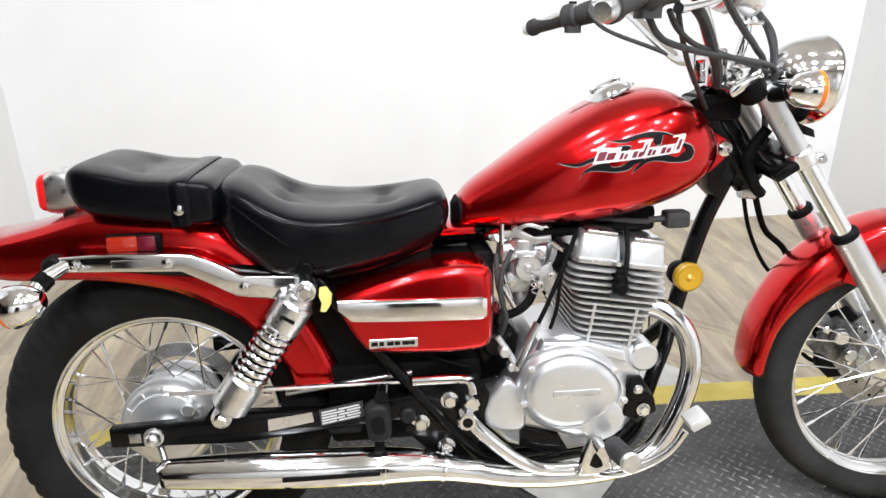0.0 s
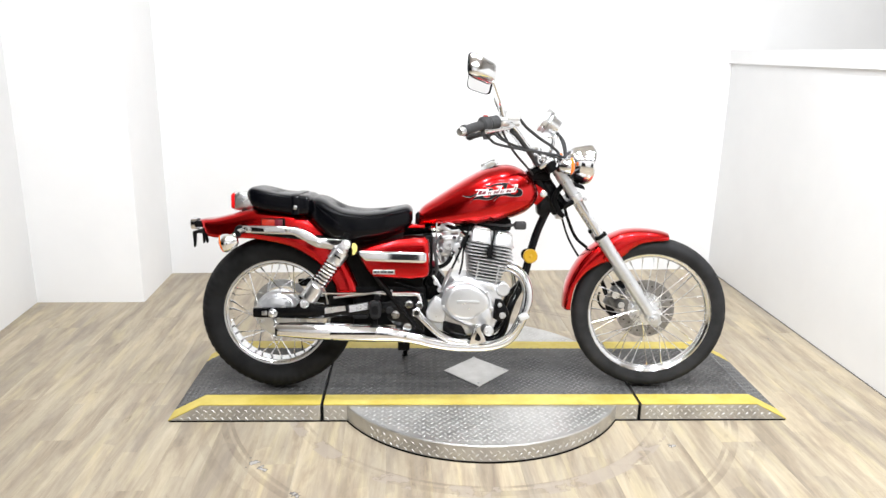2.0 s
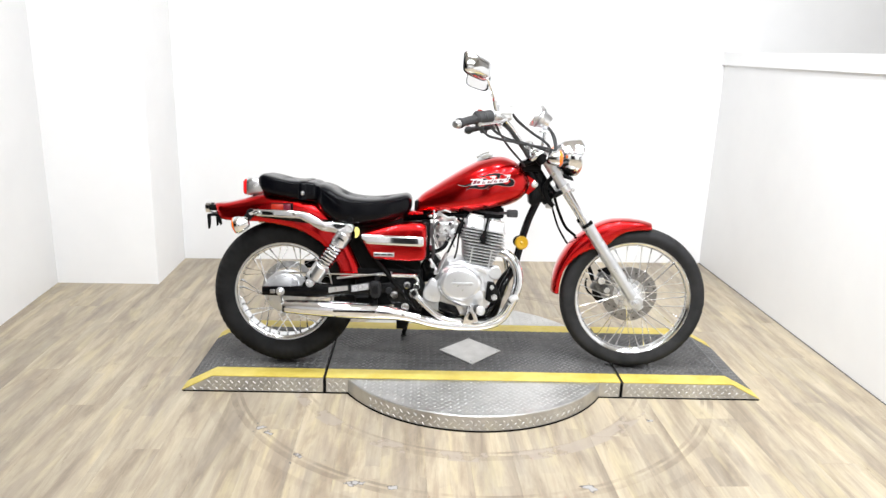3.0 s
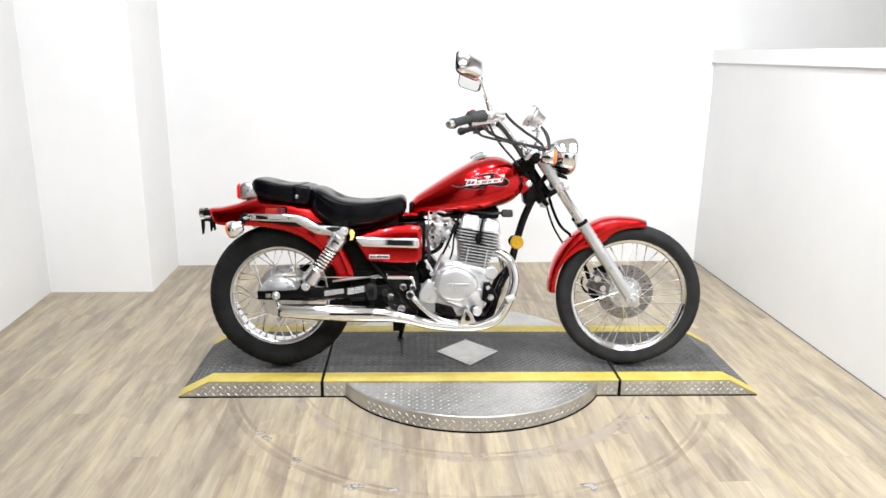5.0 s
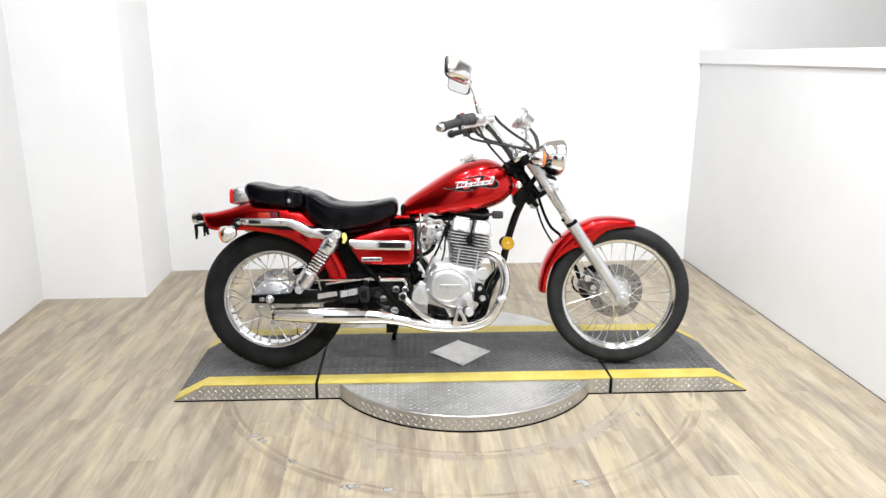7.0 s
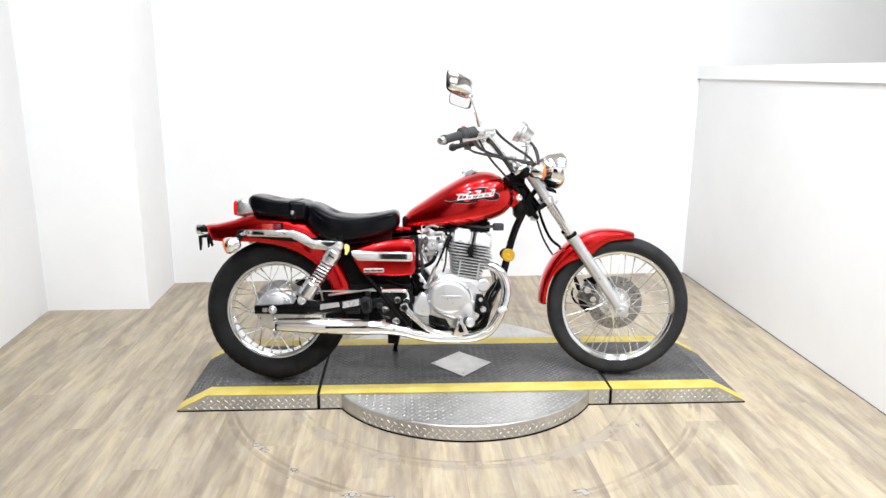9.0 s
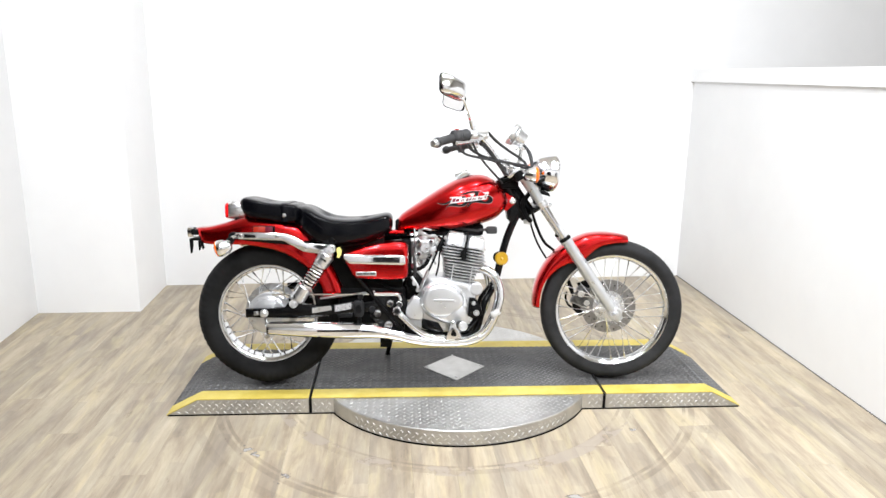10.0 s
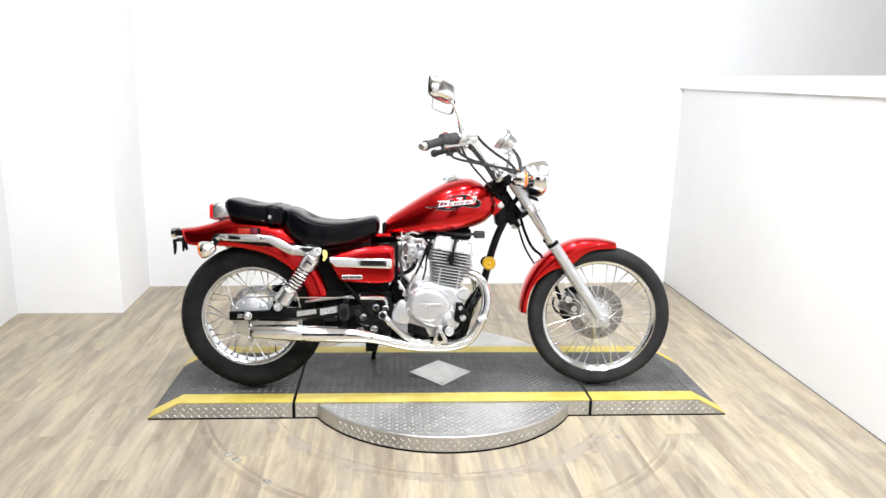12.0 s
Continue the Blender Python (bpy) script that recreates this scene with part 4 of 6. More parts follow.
for _s in (-1, 1):
    _mk = part("side_marker", box(-0.763, -0.676, 0.101 * _s - 0.005, 0.101 * _s + 0.005, 0.636, 0.668, 0.003), plastic, _g, "black side marker frame")
    part("marker_lens", box(-0.760, -0.712, 0.107 * _s - 0.005, 0.107 * _s + 0.005, 0.640, 0.665, 0.003), dark_red_lens, _mk, "dark red side marker lens")
    part("marker_reflector", box(-0.7115, -0.684, 0.1065 * _s - 0.005, 0.1065 * _s + 0.005, 0.640, 0.665, 0.003), dark_print, _mk, "deep red reflector")
    _rail = part("chrome_rail", plate([(-0.842, 0.642), (-0.74, 0.645), (-0.625, 0.640), (-0.59, 0.625), (-0.548, 0.601), (-0.444, 0.597), (-0.440, 0.558), (-0.50, 0.558), (-0.558, 0.566), (-0.60, 0.590), (-0.640, 0.611), (-0.74, 0.615), (-0.842, 0.618), (-0.850, 0.63)], 0.134 * _s - 0.008, 0.134 * _s + 0.008, 0.005, 3), chrome, bike, "chrome mudguard rail")
    pieces("rail_bolt", None, [bolt((-0.545, 0.142 * _s, 0.582), (0, _s, 0), 0.008, 0.006), bolt((-0.66, 0.142 * _s, 0.628), (0, _s, 0), 0.008, 0.006), bolt((-0.80, 0.142 * _s, 0.630), (0, _s, 0), 0.008, 0.006)], chrome, _rail)
    part("rail_recess", box(-0.745, -0.655, 0.1425 * _s - 0.001, 0.1425 * _s + 0.001, 0.622, 0.635, 0.0008, 1), chrome, _rail)
    part("rail_mount", rod((-0.834, 0.118 * _s, 0.629), (-0.834, 0.147 * _s, 0.629), 0.0165, 18, 0.004), plastic, _rail, "black rubber rail mount")
    # rear turn signal
    _sg = part("rear_turn_signal", moved(lathe([(0, 0.04), (0.012, 0.038), (0.024, 0.026), (0.031, 0.006), (0.033, -0.010), (0.031, -0.014), (0, -0.014)], 28), along((-0.862, 0.205 * _s, 0.589), (0.97, 0.0, 0.22))), chrome, bike, "chrome bullet rear turn signal")
    part("lens", moved(lathe([(0.031, -0.013), (0.030, -0.019), (0.018, -0.026), (0, -0.028)], 28), along((-0.862, 0.205 * _s, 0.589), (0.97, 0.0, 0.22))), orange_lens, _sg, "orange turn signal lens")
    part("stalk", tube([(-0.85, 0.185 * _s, 0.600), (-0.835, 0.165 * _s, 0.618), (-0.815, 0.135 * _s, 0.63)], 0.011, 12), chrome, _sg)
    part("stalk_nut", rod((-0.843, 0.175 * _s, 0.609), (-0.834, 0.162 * _s, 0.619), 0.015, 6), plastic, _sg)

# Tail lamp, plate bracket.
_tl = part("tail_lamp", body([(-0.872, 0.040, 0.692, 0.757, 6, 6, 0.5), (-0.858, 0.043, 0.690, 0.763, 6, 6, 0.5), (-0.825, 0.042, 0.691, 0.762, 5, 5, 0.5), (-0.800, 0.040, 0.695, 0.745, 4, 4, 0.5), (-0.785, 0.034, 0.695, 0.705, 4, 4, 0.5)]), alloy, bike, "chrome tail lamp housing")
part("lens", body([(-0.886, 0.036, 0.698, 0.752, 5, 5, 0.5), (-0.882, 0.039, 0.695, 0.756, 5, 5, 0.5), (-0.871, 0.040, 0.693, 0.757, 5, 5, 0.5)]), red_lens, _tl, "red tail lamp lens")
part("gasket", plate([(-0.845, 0.685), (-0.775, 0.690), (-0.782, 0.712), (-0.800, 0.752), (-0.826, 0.756), (-0.822, 0.745), (-0.806, 0.716), (-0.80, 0.697), (-0.845, 0.694)], -0.050, 0.050, 0.003), soft_rubber, _tl)
_pb = part("plate_bracket", join(box(-1.018, -0.985, -0.060, 0.060, 0.628, 0.652, 0.005), plate([(-1.024, 0.612), (-1.010, 0.612), (-1.010, 0.585), (-1.014, 0.556), (-1.020, 0.553)], -0.066, -0.054, 0.002), plate([(-0.985, 0.612), (-0.972, 0.612), (-0.966, 0.575), (-0.972, 0.569), (-0.980, 0.590)], -0.066, -0.054, 0.002),
     plate([(-1.024, 0.612), (-1.010, 0.612), (-1.010, 0.585), (-1.014, 0.556), (-1.020, 0.553)], 0.054, 0.066, 0.002), box(-1.024, -0.965, -0.066, 0.066, 0.606, 0.614, 0.002)), plastic, bike, "black licence plate bracket")
part("plate_lamp", body([(-1.046, 0.022, 0.622, 0.655, 3, 3, 0.5), (-1.040, 0.030, 0.616, 0.660, 3, 3, 0.5), (-1.018, 0.030, 0.616, 0.660, 3, 3, 0.5)]), chrome, _pb, "chrome plate lamp")

# Seats.
_keys = [(-0.815, 0.070, 0.748, 0.760, 2.6, 3, 0.5), (-0.811, 0.100, 0.738, 0.770, 3, 3, 0.55), (-0.802, 0.119, 0.722, 0.778, 4, 4, 0.65), (-0.788, 0.129, 0.704, 0.782, 4.2, 5, 0.74), (-0.755, 0.136, 0.696, 0.776, 4.4, 6, 0.77), (-0.70, 0.139, 0.688, 0.763, 4.6, 6, 0.79), (-0.65, 0.141, 0.682, 0.759, 4.6, 6, 0.80), (-0.60, 0.141, 0.678, 0.757, 4.6, 6, 0.78), (-0.582, 0.134, 0.682, 0.751, 4, 5, 0.7), (-0.572, 0.110, 0.690, 0.738, 3, 4, 0.6)]
_pb_bm = body(resample(_keys, 52), 48)
# two buttoned hollows and a soft crown between them
for _v in _pb_bm.verts:
    for _by in (0.05, -0.05):
        _d = math.hypot(_v.co.x + 0.715, _v.co.y - _by)
        if _v.co.z > 0.74 and _d < 0.045:
            _v.co.z -= 0.009 * (1 - _d / 0.045) ** 2
_ps = part("pillion_seat", _pb_bm, leather, bike, "black vinyl pillion seat with a strap", 60)


def band(x0, x1, grow, z_low):
    """A strap that follows the seat's section over the top."""
    rings = []
    for x in (x0, x0 + 0.003, x1 - 0.003, x1):
        g = grow if x0 < x < x1 else grow * 0.3
        w = 0.1405 + g
        ring = []
        for k in range(25):
            a = math.pi * k / 24
            c, s = math.cos(a), math.sin(a)
            ring.append((x, w * math.copysign(abs(c) ** (2 / 5), c), 0.740 + (0.7585 + g - 0.740) * abs(s) ** (2 / 4.6)))
        ring = [(x, w, z_low)] + ring + [(x, -w, z_low)]
        rings.append(ring)
    return loft(rings, False, False)


part("piping", tube([(-0.795, -0.119, 0.758), (-0.775, -0.1275, 0.762), (-0.74, -0.132, 0.757), (-0.70, -0.135, 0.750), (-0.655, -0.1375, 0.747)], 0.0028, 8), leather, _ps)
_st = part("seat_strap", band(-0.647, -0.617, 0.0035, 0.686), leather, _ps, "black vinyl seat strap", 60)
pieces("snap", None, [lathe([(0.009, 0), (0.008, 0.004), (0.0, 0.006)], 16, m=along((-0.632, -0.1445, 0.712), (0, -1, 0))), lathe([(0.009, 0), (0.008, 0.004), (0.0, 0.006)], 16, m=along((-0.632, 0.1445, 0.712), (0, 1, 0)))], chrome, _st, "chrome snap button")
_keys = [(-0.592, 0.06, 0.700, 0.730, 3, 3, 0.5), (-0.584, 0.11, 0.672, 0.744, 3, 4, 0.60), (-0.56, 0.138, 0.636, 0.749, 3, 4.5, 0.70), (-0.53, 0.152, 0.612, 0.740, 3.2, 4.5, 0.74), (-0.50, 0.160, 0.590, 0.723, 3.4, 4.5, 0.75), (-0.46, 0.164, 0.584, 0.705, 3.6, 4.5, 0.75), (-0.41, 0.162, 0.583, 0.697, 3.8, 4.5, 0.75),
         (-0.36, 0.153, 0.590, 0.696, 3.8, 4.5, 0.73), (-0.31, 0.138, 0.598, 0.701, 3.8, 4.5, 0.71), (-0.265, 0.119, 0.608, 0.709, 3.6, 4, 0.69), (-0.232, 0.103, 0.622, 0.715, 3.4, 3.6, 0.66), (-0.214, 0.087, 0.642, 0.709, 3, 3, 0.6), (-0.206, 0.06, 0.660, 0.694, 2.4, 2.4, 0.5)]
_fs = body(resample(_keys, 64), 48)
# Buttoned dimples press the top in.
for _v in _fs.verts:
    for _bx, _by in ((-0.485, 0.045), (-0.485, -0.045), (-0.315, 0.040), (-0.315, -0.040)):
        _d = math.hypot(_v.co.x - _bx, _v.co.y - _by)
        if _v.co.z > 0.68 and _d < 0.05:
            _v.co.z -= 0.018 * (1 - _d / 0.05) ** 2
    if _v.co.z > 0.68:
        _v.co.z -= 0.010 * max(0, 1 - abs(_v.co.y) / 0.07) * max(0, 1 - abs(_v.co.x + 0.42) / 0.16)
_fs = part("rider_seat", _fs, leather, bike, "black vinyl rider seat with buttoned dimples", 60)
part("piping", tube([(-0.565, -0.1295, 0.729), (-0.53, -0.1500, 0.712), (-0.49, -0.1600, 0.692), (-0.44, -0.1625, 0.680), (-0.38, -0.1570, 0.680), (-0.31, -0.1360, 0.685), (-0.25, -0.1090, 0.693)], 0.003, 8), leather, _fs)
part("seam", tube([(-0.552, -0.1430, 0.716), (-0.537, -0.1510, 0.704), (-0.505, -0.1600, 0.680), (-0.468, -0.1645, 0.652)], 0.0018, 6), leather, _fs)
pieces("button", None, [*[lathe([(0.009, 0), (0.008, 0.003), (0, 0.005)], 12, m=along((_bx, _by, 0.678 if _bx > -0.4 else 0.694), (0.1, 0, 1))) for _bx, _by in ((-0.485, 0.045), (-0.485, -0.045), (-0.315, 0.04), (-0.315, -0.04))]], leather, _fs)

# Fuel tank.
_keys = [(-0.192, 0.03, 0.65, 0.672, 2.4, 2.4, 0.5),
         (-0.186, 0.046, 0.641, 0.688, 2.3, 3, 0.45),
         (-0.165, 0.06, 0.64, 0.7133, 2.24, 3, 0.42),
         (-0.12, 0.078, 0.639, 0.7449, 2.32, 3, 0.4),
         (-0.06, 0.098, 0.64, 0.7859, 2.43, 3, 0.4),
         (0.0, 0.114, 0.643, 0.824, 2.55, 3, 0.42),
         (0.06, 0.125, 0.649, 0.856, 2.6, 3, 0.44),
         (0.11, 0.129, 0.656, 0.871, 2.65, 2.9, 0.46),
         (0.155, 0.127, 0.668, 0.875, 2.7, 2.8, 0.48),
         (0.195, 0.119, 0.68, 0.864, 2.7, 2.6, 0.5),
         (0.228, 0.106, 0.697, 0.842, 2.7, 2.5, 0.52),
         (0.252, 0.086, 0.72, 0.8127, 2.59, 2.3, 0.52),
         (0.266, 0.06, 0.742, 0.7878, 2.43, 2.2, 0.5),
         (0.27, 0.03, 0.756, 0.7745, 2.2, 2, 0.5)]
_tank_bm = body(resample(_keys, 72), 56)
from mathutils.bvhtree import BVHTree
_tank_bm.normal_update()
_tree = BVHTree.FromBMesh(_tank_bm)
tank = part("fuel_tank", _tank_bm, red, bike, "candy-red teardrop fuel tank with black flame decal", 60)
part("rear_lug", plate([(-0.235, 0.632), (-0.16, 0.632), (-0.16, 0.645), (-0.20, 0.645), (-0.23, 0.642)], -0.055, 0.055, 0.003), red, tank)
part("rear_grommet", body([(-0.196, 0.02, 0.640, 0.680, 3, 3, 0.5), (-0.186, 0.05, 0.642, 0.690, 3, 3, 0.5), (-0.176, 0.048, 0.645, 0.690, 3, 3, 0.5)]), soft_rubber, tank)
pieces("neck_bracket", None, [plate([(0.225, 0.80), (0.262, 0.80), (0.300, 0.778), (0.304, 0.757), (0.266, 0.722), (0.235, 0.735)], -0.036, -0.030, 0.002), plate([(0.225, 0.80), (0.262, 0.80), (0.300, 0.778), (0.304, 0.757), (0.266, 0.722), (0.235, 0.735)], 0.030, 0.036, 0.002)], red, tank)
part("neck_bolt", join(lathe([(0.015, 0), (0.013, 0.006), (0.006, 0.008), (0.005, 0.004), (0, 0.004)], 20, m=along((0.290, -0.036, 0.765), (0, -1, 0)))), chrome, tank)
part("filler_cap", moved(join(lathe([(0, 0.022), (0.018, 0.022), (0.024, 0.019), (0.030, 0.012), (0.034, 0.004), (0.036, 0.0), (0, 0)], 28, m=pose(0, 0, 0, 90)), box(-0.026, 0.026, -0.006, 0.006, 0.016, 0.030, 0.003), lathe([(0.036, -0.004), (0.045, -0.002), (0.045, 0.001), (0.036, 0.003)], 28, m=pose(0, 0, 0, 90))), pose(0.085, 0, 0.8645, 0, -24) @ Matrix.Diagonal((1.1, 1.1, 0.7, 1))), chrome, tank, "chrome filler cap")


def decal(name, outline, mat, lift=0.0010, sub=0, parent=None, flip=1, tree=None):
    """A thin film cut to an outline of (x, z) and laid on the surface beneath."""
    pts = [(x, 0, z) for x, z in outline]
    if sub:
        pts = [tuple(p) for p in smooth_line(pts + [pts[0]], sub)[:-1]]
    bm = bmesh.new()
    bm.faces.new([bm.verts.new(p) for p in pts])
    bmesh.ops.triangulate(bm, faces=bm.faces[:])
    for _ in range(4):
        long = [e for e in bm.edges if e.calc_length() > 0.012]
        if long:
            bmesh.ops.subdivide_edges(bm, edges=long, cuts=1)
            bmesh.ops.triangulate(bm, faces=bm.faces[:])
    for v in bm.verts:
        hit, n, _, _ = (tree or _tree).ray_cast(Vector((v.co.x, -0.5 * flip, v.co.z)), Vector((0, flip, 0)))
        if hit is None:
            hit, n, _, _ = (tree or _tree).find_nearest(Vector((v.co.x, -0.12 * flip, v.co.z)))
        v.co = hit + (n if n.y * flip < 0 else -n) * lift
    return part(name, bm, mat, parent, smooth=60)


# Thin licking flames: upper tongue, long left tongue, lower tongue, and the hook that runs round under the emblem.
FLAMES = [
    [(0.050, 0.795), (0.073, 0.797), (0.098, 0.804), (0.119, 0.808), (0.141, 0.807), (0.158, 0.801), (0.144, 0.803), (0.134, 0.799), (0.137, 0.790), (0.127, 0.788), (0.122, 0.799), (0.105, 0.799), (0.077, 0.792)],
    [(-0.028, 0.759), (0.002, 0.758), (0.024, 0.7665), (0.046, 0.775), (0.046, 0.768), (0.025, 0.761), (0.002, 0.753)],
    [(0.006, 0.733), (0.014, 0.746), (0.028, 0.755), (0.050, 0.760), (0.057, 0.753), (0.073, 0.754), (0.083, 0.762), (0.100, 0.768), (0.110, 0.763), (0.095, 0.757), (0.082, 0.748), (0.060, 0.745), (0.037, 0.747), (0.018, 0.745)],
    [(0.066, 0.786), (0.087, 0.786), (0.078, 0.776), (0.069, 0.776)],
    [(0.172, 0.790), (0.190, 0.784), (0.197, 0.7735), (0.192, 0.762), (0.176, 0.758), (0.152, 0.759), (0.132, 0.762), (0.113, 0.759), (0.091, 0.743), (0.106, 0.762), (0.129, 0.770), (0.148, 0.771), (0.164, 0.766), (0.179, 0.767), (0.184, 0.774), (0.179, 0.781)],
]
for _f in FLAMES:
    _mx, _mz = sum(p[0] for p in _f) / len(_f), sum(p[1] for p in _f) / len(_f)
    decal("flame_edge", [(_mx + (x - _mx) * 1.015 + (0.0006 if x > _mx else -0.0006), _mz + (z - _mz) * 1.05 + (0.0008 if z > _mz else -0.0008)) for x, z in _f], flame_line, 0.0006, 4, tank)
    decal("flame_decal", _f, ink, 0.0011, 4, tank)


# Emblem: plain pale slanted blocks with narrow dark-red slots, on a rising base line.
def slant(x, w, h, z=0.0):
    """A leaning bar whose foot stands on the rising base line."""
    base = 0.757 + (x - 0.025) * 0.118 + z
    return [(x, base), (x + w, base + w * 0.118), (x + w + h * 0.42, base + w * 0.118 + h), (x + h * 0.42, base + h)]


for _x, _w, _h in ((0.026, 0.037, 0.0235), (0.062, 0.021, 0.0165), (0.082, 0.026, 0.0165), (0.0985, 0.011, 0.0275), (0.107, 0.022, 0.0165), (0.129, 0.026, 0.0165), (0.156, 0.013, 0.0275)):
    decal("emblem_border", slant(_x, _w, _h), silver_print, 0.0017, 0, tank)
    _n = 2 if _w > 0.018 else 1
    _p = (_w - 0.003) / _n
    for _k in range(_n):
        decal("emblem_slot", slant(_x + 0.0036 + _p * _k + 0.002 * (_k == 0), _p - 0.0042, _h * (0.62 if _k == 0 else 0.48), _h * 0.18), dark_print, 0.0022, 0, tank)
decal("emblem_border", slant(0.024, 0.030, 0.0035, 0.0205), silver_print, 0.0018, 0, tank)
decal("emblem_border", slant(0.098, 0.024, 0.0035, 0.0255), silver_print, 0.0018, 0, tank)
decal("emblem_border", slant(0.156, 0.022, 0.0035, 0.0255), silver_print, 0.0018, 0, tank)
# the box is added dark fill for the tank's underside, the tube is wiring
part("wiring_and_filler", join(box(-0.02, 0.17, -0.045, 0.045, 0.622, 0.668, 0.01), tube([(-0.14, -0.05, 0.635), (-0.05, -0.055, 0.630), (0.05, -0.055, 0.632), (0.16, -0.05, 0.64)], 0.008)), soft_rubber, tank, "black wiring and a dark filler box under the tank")
part("fuel_tap", join(box(0.180, 0.224, -0.070, -0.035, 0.630, 0.660, 0.006), rod((0.15, -0.055, 0.645), (0.185, -0.055, 0.647), 0.006), tube([(0.15, -0.06, 0.643), (0.10, -0.06, 0.648), (0.04, -0.05, 0.655)], 0.005)), grey_rubber, tank, "grey coil and wiring under the tank")

# Frame.
_fr = part("frame", join(
    tube([(0.36, 0, 0.70), (0.305, 0, 0.765), (0.245, 0, 0.86)], 0.030, 16),
    tube([(0.330, 0, 0.735), (0.285, 0, 0.639), (0.259, 0, 0.558), (0.237, 0, 0.465), (0.222, 0, 0.405)], 0.0158, 14),
    tube([(0.228, 0.0, 0.430), (0.207, -0.030, 0.392), (0.178, -0.056, 0.349), (0.162, -0.060, 0.301), (0.144, -0.060, 0.236), (0.110, -0.060, 0.205), (0.04, -0.060, 0.198), (-0.10, -0.075, 0.192), (-0.19, -0.09, 0.23)], 0.014, 12),
    tube([(0.228, 0.0, 0.430), (0.207, 0.030, 0.392), (0.178, 0.056, 0.349), (0.162, 0.060, 0.301), (0.144, 0.060, 0.236), (0.110, 0.060, 0.205), (0.04, 0.060, 0.198), (-0.10, 0.075, 0.192), (-0.19, 0.09, 0.23)], 0.014, 12),
    tube([(0.28, 0, 0.80), (0.10, 0, 0.69), (-0.10, 0, 0.635), (-0.25, 0, 0.62)], 0.022, 14),
    tube([(-0.432, -0.112, 0.582), (-0.402, -0.118, 0.539), (-0.325, -0.119, 0.434), (-0.222, -0.120, 0.307), (-0.188, -0.120, 0.266), (-0.165, -0.114, 0.235)], 0.0112, 12),
    tube([(-0.43, 0.105, 0.545), (-0.40, 0.108, 0.495), (-0.31, 0.112, 0.415), (-0.185, 0.112, 0.285), (-0.16, 0.105, 0.24)], 0.0145, 12),
    tube([(-0.24, -0.08, 0.63), (-0.40, -0.095, 0.585), (-0.60, -0.10, 0.60), (-0.80, -0.09, 0.62)], 0.013, 12),
    tube([(-0.24, 0.08, 0.63), (-0.40, 0.095, 0.585), (-0.60, 0.10, 0.60), (-0.80, 0.09, 0.62)], 0.013, 12),
    plate([(0.30, 0.82), (0.262, 0.76), (0.272, 0.69), (0.292, 0.67), (0.335, 0.73), (0.34, 0.77)], -0.026, 0.026, 0.004)), black_paint, bike, "black tubular frame")
part("pivot_plate", plate([(-0.285, 0.395), (-0.17, 0.40), (-0.145, 0.36), (-0.155, 0.28), (-0.185, 0.235), (-0.235, 0.235), (-0.30, 0.30)], -0.124, -0.112, 0.004), black_paint, _fr, "black pivot plate")
part("pivot_plate", plate([(-0.285, 0.395), (-0.17, 0.40), (-0.145, 0.36), (-0.155, 0.28), (-0.185, 0.235), (-0.235, 0.235), (-0.30, 0.30)], 0.106, 0.118, 0.004), black_paint, _fr, "black pivot plate")
for _p in ((-0.217, -0.125, 0.354), (-0.268, -0.125, 0.314), (-0.224, -0.125, 0.266)):
    part("pivot_bolt", bolt(_p, (0, -1, 0), 0.0125, 0.014), chrome, _fr, "chrome bolt")
part("pivot_bolt", join(bolt((-0.287, -0.119, 0.305), (0, -1, 0), 0.010, 0.012)), black_paint, _fr)
# the dark parts between the frame tubes: battery case, air box, inner guard; enlarged to fill bright gaps with dark
part("battery_case", plate([(-0.485, 0.60), (-0.452, 0.50), (-0.40, 0.395), (-0.165, 0.395), (-0.165, 0.60)], -0.088, 0.088, 0.012), plastic, bike, "black battery case")
part("air_box", box(-0.17, -0.128, -0.075, 0.075, 0.45, 0.61, 0.015), plastic, bike)
part("inner_guard", join(box(-0.428, -0.155, -0.092, 0.092, 0.262, 0.415, 0.012), box(-0.16, 0.11, -0.06, 0.06, 0.19, 0.30, 0.01)), plastic, bike)
# dark box added to fill the gap below the rider seat
part("under_seat_filler", box(-0.555, -0.240, -0.090, 0.090, 0.583, 0.660, 0.004), soft_rubber, bike)

# dark box added to close the bright gap under the pillion seat
part("pillion_filler", box(-0.785, -0.575, -0.080, 0.080, 0.66, 0.702, 0.012), plastic, bike)

